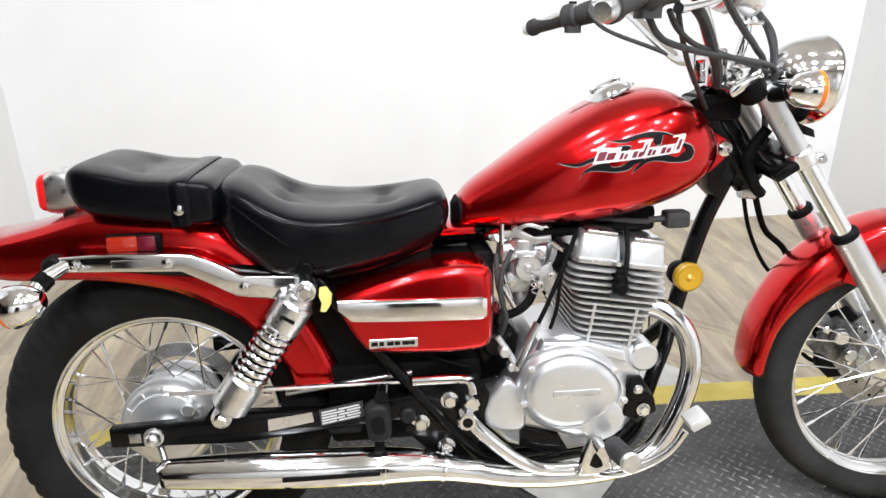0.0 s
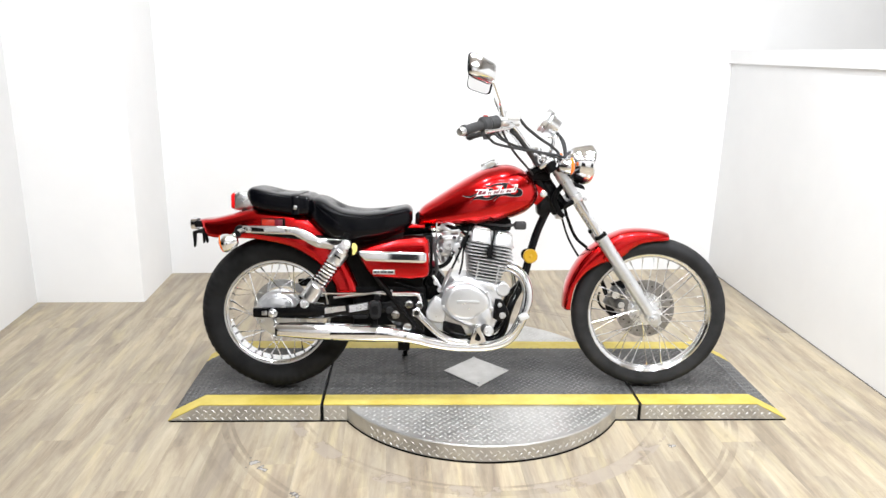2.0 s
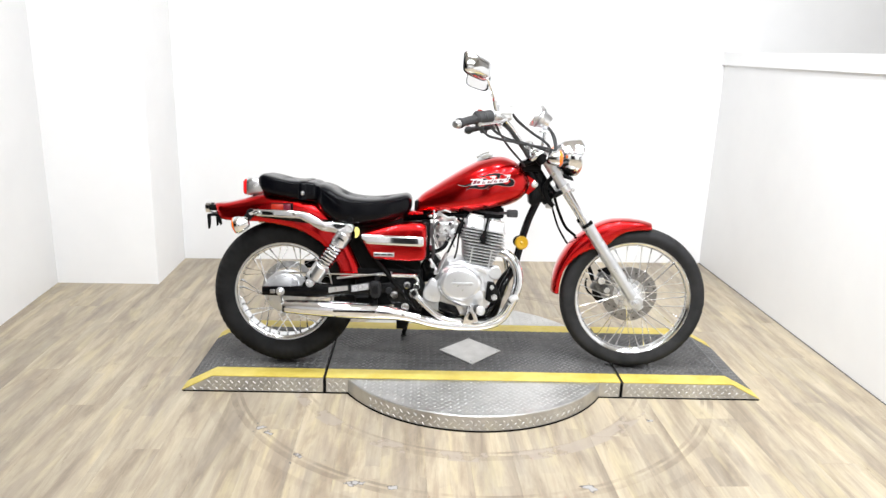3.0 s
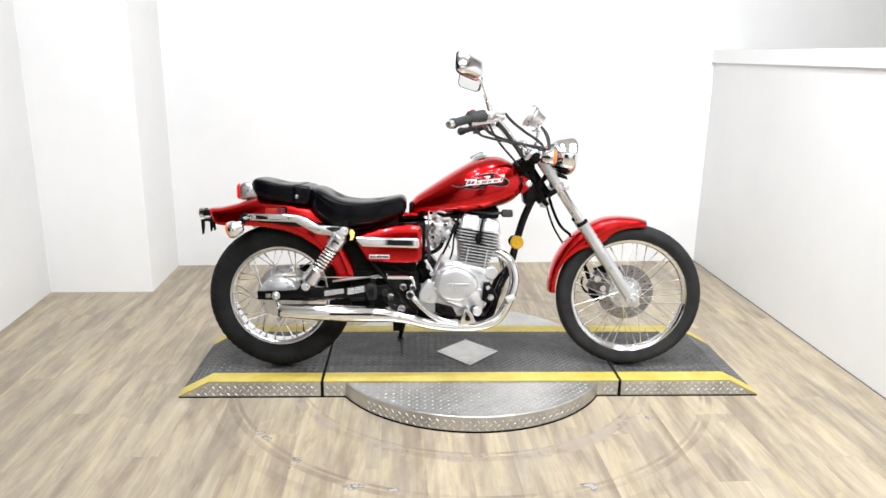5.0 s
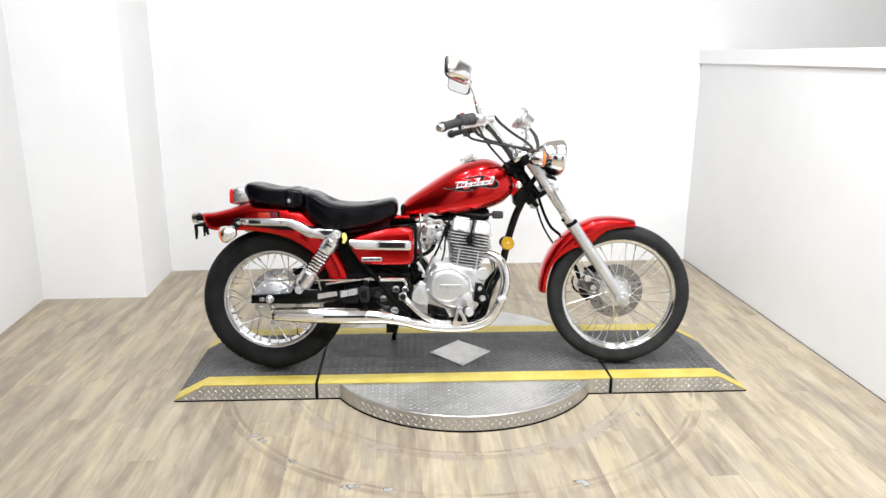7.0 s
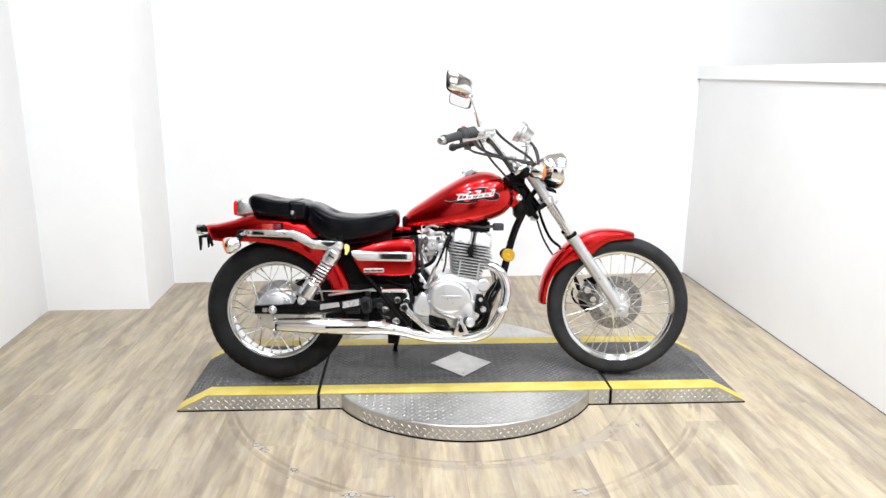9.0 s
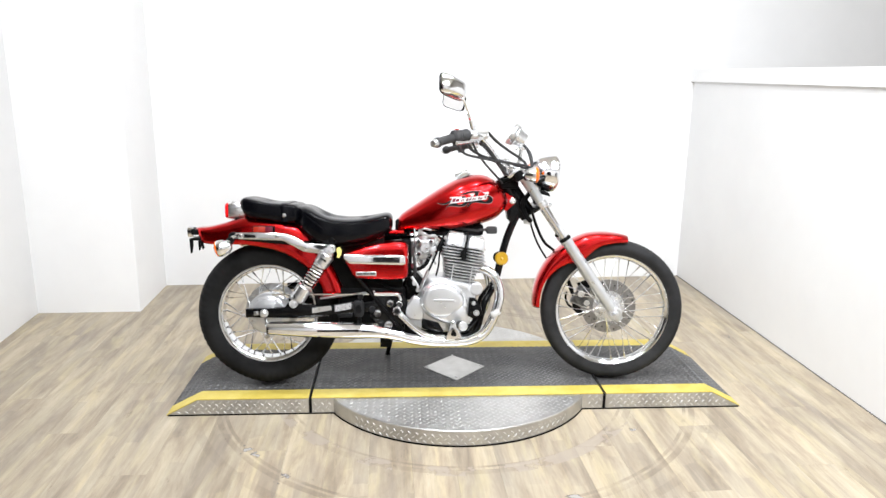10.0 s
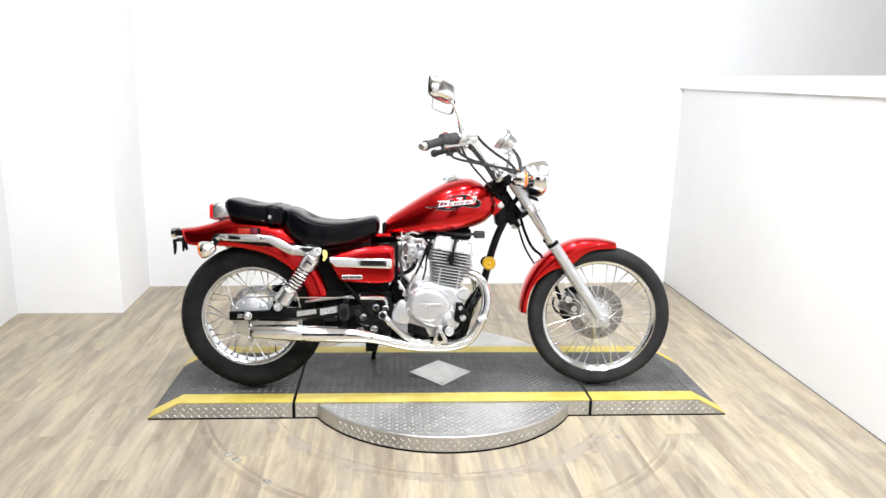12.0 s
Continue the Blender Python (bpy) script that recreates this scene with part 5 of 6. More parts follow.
# Swing arm, brake rod, chain guard.
for _s in (-1, 1):
    _sa = part("swing_arm", plate([(-0.795, 0.334), (-0.64, 0.340), (-0.628, 0.358), (-0.612, 0.375), (-0.595, 0.372), (-0.57, 0.350), (-0.44, 0.346), (-0.26, 0.368), (-0.22, 0.35), (-0.24, 0.325), (-0.44, 0.308), (-0.58, 0.295), (-0.795, 0.301)], 0.112 * _s - 0.014, 0.112 * _s + 0.014, 0.005), black_paint, bike, "black swing arm")
    part("axle_nut", lathe([(0, 0.022), (0.007, 0.021), (0.0115, 0.017), (0.0135, 0.011), (0.0135, 0.003), (0.017, 0.002), (0.017, 0.0), (0, 0)], 24, m=along((-0.722, 0.126 * _s, 0.318), (0, _s, 0))), alloy, _sa, "domed pale axle nut")
    part("axle_adjuster", box(-0.762, -0.742, 0.127 * _s - 0.002, 0.127 * _s + 0.002, 0.310, 0.326, 0.001), steel, _sa)
    part("arm_decal", plate([(-0.53, 0.338), (-0.455, 0.347), (-0.452, 0.329), (-0.53, 0.316)], 0.1275 * _s - 0.0008, 0.1275 * _s + 0.0008), alloy, _sa)
_lb = part("warning_label", plate([(-0.443, 0.350), (-0.368, 0.363), (-0.365, 0.334), (-0.440, 0.320)], -0.1285, -0.127), sticker, bike, "dark warning sticker with pale illegible print")
for _k in range(5):
    for _j, (_u, _w) in enumerate(((0.0, 0.040), (0.043, 0.024)) if _k % 2 else ((0.0, 0.026), (0.029, 0.036))):
        _z = 0.3465 - 0.0051 * _k + 0.173 * _u
        part("print_bar", plate([(-0.4385 + _u, _z), (-0.4385 + _u + _w, _z + 0.173 * _w), (-0.4385 + _u + _w, _z + 0.173 * _w - 0.0029), (-0.4385 + _u, _z - 0.0029)], -0.1292, -0.1284), silver_print, _lb, smooth=0)
part("brake_rod", join(rod((-0.69, -0.118, 0.392), (-0.255, -0.122, 0.392), 0.0042, 10), tube([(-0.28, -0.122, 0.392), (-0.20, -0.124, 0.392), (-0.18, -0.126, 0.385), (-0.176, -0.128, 0.365)], 0.010, 12)), chrome, bike, "chrome brake rod")
part("brake_spring", tube([(-0.27, -0.10, 0.435), (-0.25, -0.10, 0.432), (-0.23, -0.102, 0.42), (-0.18, -0.105, 0.405)], 0.004, 8), plastic, bike)
part("chain_guard", plate([(-0.66, 0.41), (-0.45, 0.42), (-0.32, 0.40), (-0.32, 0.37), (-0.45, 0.39), (-0.66, 0.38)], 0.085, 0.098, 0.003), black_paint, bike)
pieces("lower_strut", None, [rod((-0.53, -0.10, 0.300), (-0.30, -0.10, 0.330), 0.007), rod((-0.50, -0.10, 0.372), (-0.28, -0.10, 0.398), 0.005)], steel, bike)

# Shock absorbers.
for _s in (-1, 1):
    _t, _b = Vector((-0.447, 0.158 * _s, 0.580)), Vector((-0.600, 0.146 * _s, 0.360))
    _d = (_b - _t).normalized()
    _ln = (_b - _t).length
    _sh = part("shock_absorber", join(rod(_t + _d * 0.07, _b - _d * 0.08, 0.0125, 16), rod(_t + _d * 0.012, _t + _d * 0.030, 0.0225, 20, 0.004), rod(_t + _d * 0.026, _t + _d * 0.078, 0.0305, 24, 0.004), rod(_t - Vector((0, 0.020, 0)), _t + Vector((0, 0.020, 0)), 0.0175, 20, 0.003),
         rod(_b - _d * 0.088, _b - _d * 0.016, 0.0315, 24, 0.008), rod(_b - Vector((0, 0.014, 0)), _b + Vector((0, 0.014, 0)), 0.017, 18, 0.003)), alloy, bike, "polished rear shock absorber")
    _side = _d.cross(Vector((0, 1, 0))).normalized()
    _up = _d.cross(_side)
    _n = 8 * 14
    _coil = [_t + _d * (0.078 + (_ln - 0.160) * k / _n) + 0.0255 * (math.cos(2 * math.pi * k / 14) * _side + math.sin(2 * math.pi * k / 14) * _up) for k in range(_n + 1)]
    part("spring", tube(_coil, 0.0056, 8, 1), chrome, _sh, "chrome coil spring")
    part("damper_rod", rod(_t + _d * 0.079, _b - _d * 0.089, 0.0145, 16), black_paint, _sh, "black damper body inside the spring")
    pieces("shock_bolt", None, [bolt(_t + Vector((0, 0.020 * _s, 0)), (0, _s, 0), 0.011, 0.012), bolt(_b + Vector((0, 0.014 * _s, 0)), (0, _s, 0), 0.011, 0.012)], chrome, _sh)
    part("shock_print", moved(box(-0.003, 0.003, -0.0008, 0.0008, -0.012, 0.012), along(_t + _d * 0.05 + Vector((0, 0.0306 * _s, 0)), (0, _s, 0)) @ pose(0, 0, 0, 0, -35)), ink, _sh)

# Exhaust.
part("exhaust_pipe", tube([(0.13, -0.060, 0.485), (0.165, -0.072, 0.487), (0.205, -0.085, 0.462), (0.228, -0.092, 0.415), (0.230, -0.097, 0.36), (0.208, -0.103, 0.29), (0.165, -0.110, 0.222), (0.10, -0.122, 0.196), (0.0, -0.135, 0.194), (-0.10, -0.145, 0.205), (-0.19, -0.152, 0.228)], 0.0195, 18), chrome, bike, "chrome exhaust header pipe")
part("exhaust_pipe", tube([(0.13, 0.060, 0.485), (0.160, 0.072, 0.487), (0.195, 0.090, 0.462), (0.212, 0.105, 0.415), (0.212, 0.112, 0.36), (0.192, 0.118, 0.29), (0.150, 0.122, 0.222), (0.09, 0.130, 0.196), (0.0, 0.138, 0.194), (-0.10, 0.145, 0.205)], 0.0195, 18), chrome, bike, "chrome exhaust header pipe")
_mf = part("muffler", tube([(-0.165, -0.150, 0.223), (-0.22, -0.152, 0.236), (-0.27, -0.152, 0.245), (-0.345, -0.152, 0.250), (-0.45, -0.152, 0.253), (-0.58, -0.152, 0.258), (-0.685, -0.152, 0.262), (-0.699, -0.152, 0.262)], 0.03, 24, 5, radii=[0.021, 0.023, 0.028, 0.033, 0.0335, 0.031, 0.026, 0.024]), chrome, bike, "chrome tapered muffler")
part("tail_pipe", lathe([(0.024, 0), (0.024, 0.006), (0.012, 0.006), (0.012, -0.03)], 20, m=along((-0.699, -0.152, 0.262), (-1, 0, 0.03))), black_paint, _mf)
pieces("muffler_clamp", None, [rod((-0.333, -0.152, 0.250), (-0.340, -0.152, 0.2505), 0.0346, 24, 0.001), rod((-0.228, -0.152, 0.238), (-0.236, -0.152, 0.240), 0.0262, 24, 0.001)], chrome, _mf)
part("muffler_strap", box(-0.35, -0.333, -0.16, -0.145, 0.276, 0.300, 0.003), plastic, _mf)
part("muffler_slot", join(box(-0.505, -0.342, -0.1872, -0.182, 0.2515, 0.2595, 0.001)), ink, _mf)
part("muffler_bracket", join(tube([(-0.722, -0.105, 0.30), (-0.712, -0.12, 0.275), (-0.705, -0.135, 0.255)], 0.006), rod((-0.715, -0.15, 0.235), (-0.70, -0.15, 0.235), 0.012)), steel, _mf)

# Side covers.
_OUT = [(-0.403, 0.560), (-0.36, 0.575), (-0.30, 0.591), (-0.255, 0.601), (-0.205, 0.605), (-0.168, 0.604), (-0.152, 0.599), (-0.145, 0.588), (-0.142, 0.530), (-0.144, 0.478), (-0.149, 0.463), (-0.162, 0.455), (-0.21, 0.451), (-0.30, 0.454), (-0.348, 0.459), (-0.362, 0.468), (-0.374, 0.488), (-0.393, 0.524)]
Y_COVER = 0.155


def cover_bulge(z):
    """How far the cover's face swells outward at this height."""
    return 0.007 * (1 - ((z - 0.528) / 0.08) ** 2)


for _s in (-1, 1):
    _bm = plate(_OUT, 0.070 * _s, Y_COVER * _s, 0.0)
    _top = [e for e in _bm.edges if abs(e.verts[0].co.y - e.verts[1].co.y) < 1e-6 and abs(e.verts[0].co.y) > 0.14]
    bmesh.ops.bevel(_bm, geom=_top, offset=0.016, segments=5, profile=0.5, affect="EDGES")
    bmesh.ops.triangulate(_bm, faces=[f for f in _bm.faces if len(f.verts) > 8])
    for _ in range(3):
        bmesh.ops.subdivide_edges(_bm, edges=[e for e in _bm.edges if abs(e.verts[0].co.y) > 0.154 and abs(e.verts[1].co.y) > 0.154 and e.calc_length() > 0.02], cuts=1)
        bmesh.ops.triangulate(_bm, faces=[f for f in _bm.faces if len(f.verts) > 4])
    for _v in _bm.verts:
        if abs(_v.co.y) > 0.138:
            _v.co.y += _s * max(0.0, cover_bulge(_v.co.z)) * min(1.0, (abs(_v.co.y) - 0.138) / 0.016)
    _sc = part("side_cover", _bm, red, bike, "candy-red side cover with a chrome stripe", 60)
    # the chrome stripe: a rounded strip that bows with the cover, its end hooked round the front edge
    _rings = []
    for _k in range(25):
        _f = _k / 24
        _x = -0.398 + 0.252 * _f
        _zt = 0.5575 - 0.0050 * _f
        _zb = max(0.5150, 0.5220 - 0.0075 * _f, 0.541 - 0.9 * (_x + 0.398))
        _in = 0.010 * max(0.0, (_f - 0.93) / 0.07) ** 1.5
        _ring = [(_x, (Y_COVER - 0.006 - _in) * _s, _zb), (_x, (Y_COVER - 0.006 - _in) * _s, _zt)]
        for _j in range(9):
            _u = 1 - 2 * _j / 8
            _z = (_zt + _zb) / 2 + _u * (_zt - _zb) / 2
            _ring.append((_x, _s * (Y_COVER + cover_bulge(_z) + 0.0008 - _in + 0.0022 * (1 - abs(_u) ** 8) - 0.005 * (2 * _f - 1) ** 2 + 0.004), _z))
        _rings.append(_ring)
    part("stripe", loft(_rings), chrome, _sc, "polished chrome stripe", 40)
    _yb = Y_COVER + cover_bulge(0.479)
    _bd = part("badge", box(-0.351, -0.271, _yb * _s - 0.0022, _yb * _s + 0.0022, 0.4715, 0.4875, 0.001, 1), alloy, _sc, "silver maker's badge with dark bars")
    for _k, _w in enumerate((0.010, 0.008, 0.011, 0.009, 0.012, 0.008)):
        part("badge_bar", box(-0.347 + 0.0126 * _k, -0.347 + 0.0126 * _k + _w, (_yb + 0.0024) * _s - 0.0006, (_yb + 0.0024) * _s + 0.0006, 0.4765, 0.4830), ink, _bd, smooth=0)

# Key tag by the shock.
part("helmet_lock", join(rod((-0.445, -0.140, 0.612), (-0.445, -0.166, 0.612), 0.0125, 14, 0.002), tube([(-0.445, -0.16, 0.606), (-0.438, -0.168, 0.588), (-0.428, -0.17, 0.572)], 0.006)), plastic, bike, "black helmet lock")
part("paper_tag", plate([(-0.424, 0.586), (-0.413, 0.588), (-0.405, 0.575), (-0.407, 0.559), (-0.416, 0.545), (-0.425, 0.546), (-0.422, 0.560), (-0.426, 0.572)], -0.1765, -0.1745, 0.0008, 1, 0), tag_yellow, bike, "small yellow paper tag tied to the frame")

# Engine.
ENG = Matrix.Translation((0.082, 0, 0.418)) @ Matrix.Rotation(radians(9), 4, "Y")


def in_engine(bm):
    bm.transform(ENG)
    return bm


# core coloured near black for the shade between its fins
_cy = part("cylinder_block", in_engine(rounded(-0.060, 0.026, -0.082, 0.082, -0.03, 0.15, 0.02)), fin_gap_shade, bike, "cast aluminium twin-cylinder block")
for _k in range(8):
    _z = 0.012 + 0.0122 * _k
    _f = (_z - 0.012) / 0.13
    part("cooling_fin", in_engine(rounded(-0.076 - 0.029 * _f, 0.037 + 0.034 * _f, -0.112 - 0.006 * _f, 0.112 + 0.006 * _f, _z, _z + 0.0038, 0.020)), fin_alloy, _cy)
part("stud", in_engine(rod((-0.055, -0.111, 0.012), (-0.055, -0.114, 0.088), 0.003, 8)), engine_paint, _cy)
part("stud", in_engine(rod((0.022, -0.111, 0.012), (0.022, -0.114, 0.088), 0.003, 8)), engine_paint, _cy)
# head core takes the same shade colour behind its fins
_hd = part("cylinder_head", in_engine(rounded(-0.086, 0.046, -0.090, 0.090, 0.110, 0.165, 0.02)), fin_gap_shade, bike, "cast aluminium cylinder head")
for _k in range(4):
    _z = 0.1105 + 0.0122 * _k
    pieces("head_fin", in_engine, [rounded(-0.110, -0.026, -0.120, 0.120, _z, _z + 0.0038, 0.018), rounded(-0.008, 0.074 - 0.004 * _k, -0.120, 0.120, _z, _z + 0.0038, 0.018)], fin_alloy, _hd)
for _x0, _x1, _h in ((-0.102, -0.020, 0.210), (-0.012, 0.062, 0.205)):
    _bm = box(_x0, _x1, -0.108, 0.108, 0.160, _h, 0.0)
    for _v in _bm.verts:
        if _v.co.z > 0.19:
            _m = (_x0 + _x1) / 2
            _v.co.x = _m + (_v.co.x - _m) * 0.82
            _v.co.y *= 0.90
    bmesh.ops.bevel(_bm, geom=_bm.edges[:], offset=0.009, segments=3, profile=0.5, affect="EDGES")
    _rc = part("rocker_cover", in_engine(_bm), engine_paint, _hd, "polished rocker cover", 50)
    part("cover_flange", in_engine(rounded(_x0 - 0.004, _x1 + 0.004, -0.113, 0.113, 0.158, 0.165, 0.014)), alloy, _rc)
    part("cover_rib", in_engine(box((_x0 + _x1) / 2 - 0.028, (_x0 + _x1) / 2 + 0.028, -0.1, 0.1, _h - 0.002, _h + 0.005, 0.003)), alloy, _rc)
_sp = part("spark_plug_cap", in_engine(moved(join(rod((0.006, -0.100, 0.135), (0.006, -0.140, 0.140), 0.010, 12, 0.003), tube([(0.006, -0.138, 0.138), (0.009, -0.132, 0.160), (0.013, -0.112, 0.190), (0.014, -0.080, 0.225)], 0.0042), rod((0.006, -0.118, 0.128), (0.006, -0.146, 0.128), 0.012, 10, 0.004)), Matrix.Translation((-0.030, 0, 0)))), soft_rubber, bike, "black spark plug cap and lead")

# Crankcase.
_cc = part("crankcase", join(
    plate([(-0.150, 0.318), (-0.126, 0.342), (-0.100, 0.362), (-0.086, 0.405), (-0.056, 0.446), (-0.01, 0.458), (0.11, 0.432), (0.135, 0.40), (0.130, 0.33), (0.105, 0.262), (0.06, 0.235), (-0.03, 0.225), (-0.11, 0.25), (-0.15, 0.29)], -0.112, 0.07, 0.012, 3),
    plate([(-0.145, 0.352), (-0.118, 0.385), (-0.09, 0.36), (-0.08, 0.30), (-0.10, 0.282), (-0.145, 0.292), (-0.155, 0.32)], -0.128, -0.10, 0.008, 3, 3)), engine_paint, bike, "cast aluminium crankcase")
_cl = part("clutch_cover", plate([(-0.098, 0.372), (-0.088, 0.410), (-0.060, 0.436), (-0.020, 0.446), (0.030, 0.436), (0.070, 0.412), (0.092, 0.378), (0.098, 0.340), (0.086, 0.300), (0.060, 0.276), (0.020, 0.268), (-0.03, 0.284), (-0.072, 0.308), (-0.094, 0.340)], -0.152, -0.10, 0.026, 7, 3), engine_paint, bike, "polished aluminium clutch cover", 50)
part("cover_dome", plate([(-0.090, 0.372), (-0.078, 0.408), (-0.045, 0.432), (0.0, 0.437), (0.046, 0.418), (0.078, 0.382), (0.076, 0.345), (0.040, 0.310), (-0.01, 0.298), (-0.055, 0.310), (-0.084, 0.340)], -0.1625, -0.135, 0.020, 7, 3), engine_paint, _cl, "", 50)
part("filter_dome", lathe([(0.040, 0), (0.039, 0.005), (0.032, 0.008), (0, 0.009)], 32, m=along((0.048, -0.149, 0.312), (0, -1, 0))), engine_paint, _cl)
part("cover_bar", box(-0.042, 0.042, -0.1640, -0.158, 0.364, 0.376, 0.002), silver_paint, _cl, "raised maker's bar")
pieces("cover_bolt", None, [*[bolt((_x, -0.150, _z), (0, -1, 0), 0.0055, 0.006) for _x, _z in ((-0.09, 0.350), (-0.078, 0.414), (0.068, 0.402), (0.088, 0.345))]], engine_paint, _cl)
part("starter_boss", join(rod((0.134, -0.06, 0.408), (0.134, -0.118, 0.408), 0.0265, 28, 0.004)), engine_paint, _cc, "round polished cover")
part("engine_mount", join(plate([(-0.165, 0.35), (-0.118, 0.36), (-0.088, 0.395), (-0.080, 0.44), (-0.105, 0.47), (-0.15, 0.455), (-0.17, 0.40)], -0.06, 0.09, 0.008), rod((-0.13, -0.08, 0.43), (-0.13, -0.055, 0.43), 0.02, 14, 0.004)), black_paint, _cc, "black engine mount")
part("case_step", plate([(-0.062, 0.432), (-0.052, 0.452), (0.02, 0.448), (0.095, 0.428), (0.100, 0.405), (0.04, 0.425)], -0.128, -0.10, 0.006, 3), engine_paint, _cc)
pieces("case_ear", None, [plate([(0.105, 0.375), (0.130, 0.372), (0.155, 0.330), (0.160, 0.305), (0.125, 0.285), (0.098, 0.30)], -0.125, -0.105, 0.004), plate([(-0.09, 0.29), (-0.02, 0.27), (0.0, 0.235), (-0.03, 0.225), (-0.09, 0.25)], -0.12, -0.10, 0.004)], black_paint, _cc)
pieces("case_bolt", None, [bolt((0.133, -0.126, 0.312), (0, -1, 0), 0.010, 0.012), bolt((0.122, -0.126, 0.352), (0, -1, 0), 0.007, 0.008), bolt((-0.150, -0.112, 0.325), (0, -1, 0), 0.008, 0.012)], chrome, _cc)
pieces("case_knob", None, [rod((-0.118, -0.10, 0.435), (-0.118, -0.125, 0.435), 0.010, 12, 0.002), rod((-0.105, -0.10, 0.405), (-0.105, -0.122, 0.405), 0.008, 12, 0.002), tube([(-0.13, -0.11, 0.46), (-0.11, -0.115, 0.43), (-0.095, -0.12, 0.40)], 0.006)], engine_paint, _cc)
pieces("oil_line", None, [tube([(-0.09, -0.09, 0.215), (0.02, -0.09, 0.222), (0.10, -0.085, 0.235), (0.15, -0.075, 0.28)], 0.006), tube([(-0.13, -0.095, 0.235), (-0.02, -0.095, 0.238), (0.06, -0.09, 0.225)], 0.005)], black_paint, _cc)

# Carburettor and hoses.
_cb = part("carburettor", join(rod((-0.118, -0.05, 0.60), (-0.035, -0.05, 0.592), 0.026, 20, 0.004), rod((-0.078, -0.05, 0.555), (-0.078, -0.05, 0.625), 0.030, 22, 0.004), box(-0.108, -0.048, -0.075, -0.03, 0.525, 0.565, 0.008), rod((-0.078, -0.05, 0.50), (-0.078, -0.05, 0.53), 0.018, 16, 0.003), rod((-0.030, -0.05, 0.59), (0.012, -0.05, 0.575), 0.022, 16),
     box(-0.105, -0.045, -0.085, -0.072, 0.592, 0.606, 0.004)), carb_alloy, bike, "cast aluminium carburettor")
part("carburettor_cap", lathe([(0, 0.018), (0.018, 0.016), (0.030, 0.006), (0.032, 0)], 22, m=pose(-0.118, -0.05, 0.624, 90)), chrome, _cb, "chrome domed cap")
part("throttle_wheel", join(lathe([(0.022, 0), (0.024, 0.003), (0.022, 0.008), (0.010, 0.008), (0.008, 0.004), (0, 0.004)], 24, m=along((-0.072, -0.084, 0.576), (0, -1, 0))), rod((-0.072, -0.08, 0.576), (-0.072, -0.096, 0.576), 0.005, 10)), alloy, _cb)
pieces("carburettor_screw", None, [*[bolt((_x, -0.086, _z), (0, -1, 0), 0.006, 0.007) for _x, _z in ((-0.10, 0.60), (-0.05, 0.60), (-0.10, 0.55), (-0.052, 0.545), (-0.03, 0.56))]], chrome, _cb)
part("fuel_hose", tube([(-0.135, -0.06, 0.485), (-0.10, -0.075, 0.488), (-0.07, -0.08, 0.51), (-0.055, -0.075, 0.545)], 0.008), soft_rubber, _cb)
part("fuel_hose", tube([(-0.125, -0.07, 0.60), (-0.125, -0.085, 0.55), (-0.115, -0.085, 0.51), (-0.12, -0.08, 0.475)], 0.005), grey_rubber, _cb)
part("linkage", join(rod((-0.118, -0.082, 0.545), (-0.095, -0.086, 0.505), 0.005), rod((-0.12, -0.08, 0.58), (-0.10, -0.084, 0.52), 0.0035)), chrome, _cb)
part("hose_clip", lathe([(0.012, 0), (0.012, 0.008), (0.009, 0.008), (0.009, 0)], 14, True, along((-0.128, -0.066, 0.498), (1, -0.3, 0.2))), dark_print, _cb)
part("carburettor_bracket", join(plate([(-0.122, 0.640), (-0.085, 0.642), (-0.060, 0.628), (-0.030, 0.630), (-0.028, 0.618), (-0.065, 0.614), (-0.090, 0.628), (-0.122, 0.628)], -0.078, -0.070, 0.002), plate([(-0.055, 0.575), (-0.032, 0.585), (-0.022, 0.548), (-0.038, 0.530), (-0.052, 0.545)], -0.090, -0.084, 0.002)), carb_alloy, _cb)
pieces("adjusting_screw", None, [rod((-0.030, -0.088, 0.62), (-0.012, -0.092, 0.606), 0.004, 8), rod((-0.118, -0.082, 0.655), (-0.118, -0.082, 0.620), 0.0045, 8), rod((-0.045, -0.094, 0.535), (-0.03, -0.094, 0.508), 0.004, 8)], chrome, _cb)
part("return_spring", tube([(-0.062 + 0.006 * math.cos(k * 0.9), -0.098 + 0.006 * math.sin(k * 0.9), 0.576 - 0.0016 * k) for k in range(30)], 0.0014, 5, 1), steel, _cb)
pieces("inlet_boot", None, [rod((-0.020, -0.050, 0.588), (0.006, -0.050, 0.578), 0.027, 18, 0.004), rod((-0.022, 0.050, 0.588), (0.004, 0.050, 0.578), 0.027, 18, 0.004)], soft_rubber, _cb)
part("vent_hose", tube([(-0.10, -0.088, 0.61), (-0.118, -0.096, 0.575), (-0.122, -0.098, 0.53), (-0.112, -0.098, 0.49), (-0.12, -0.09, 0.455)], 0.0045), grey_rubber, _cb)
part("vent_hose", tube([(-0.02, -0.075, 0.625), (-0.005, -0.085, 0.60), (-0.015, -0.09, 0.555), (-0.02, -0.088, 0.50), (-0.03, -0.085, 0.46)], 0.0035), soft_rubber, _cb)
part("choke_lever", join(tube([(-0.095, -0.09, 0.645), (-0.075, -0.098, 0.655), (-0.05, -0.098, 0.648)], 0.0035), rod((-0.095, -0.08, 0.645), (-0.095, -0.094, 0.645), 0.007, 10)), steel, _cb)
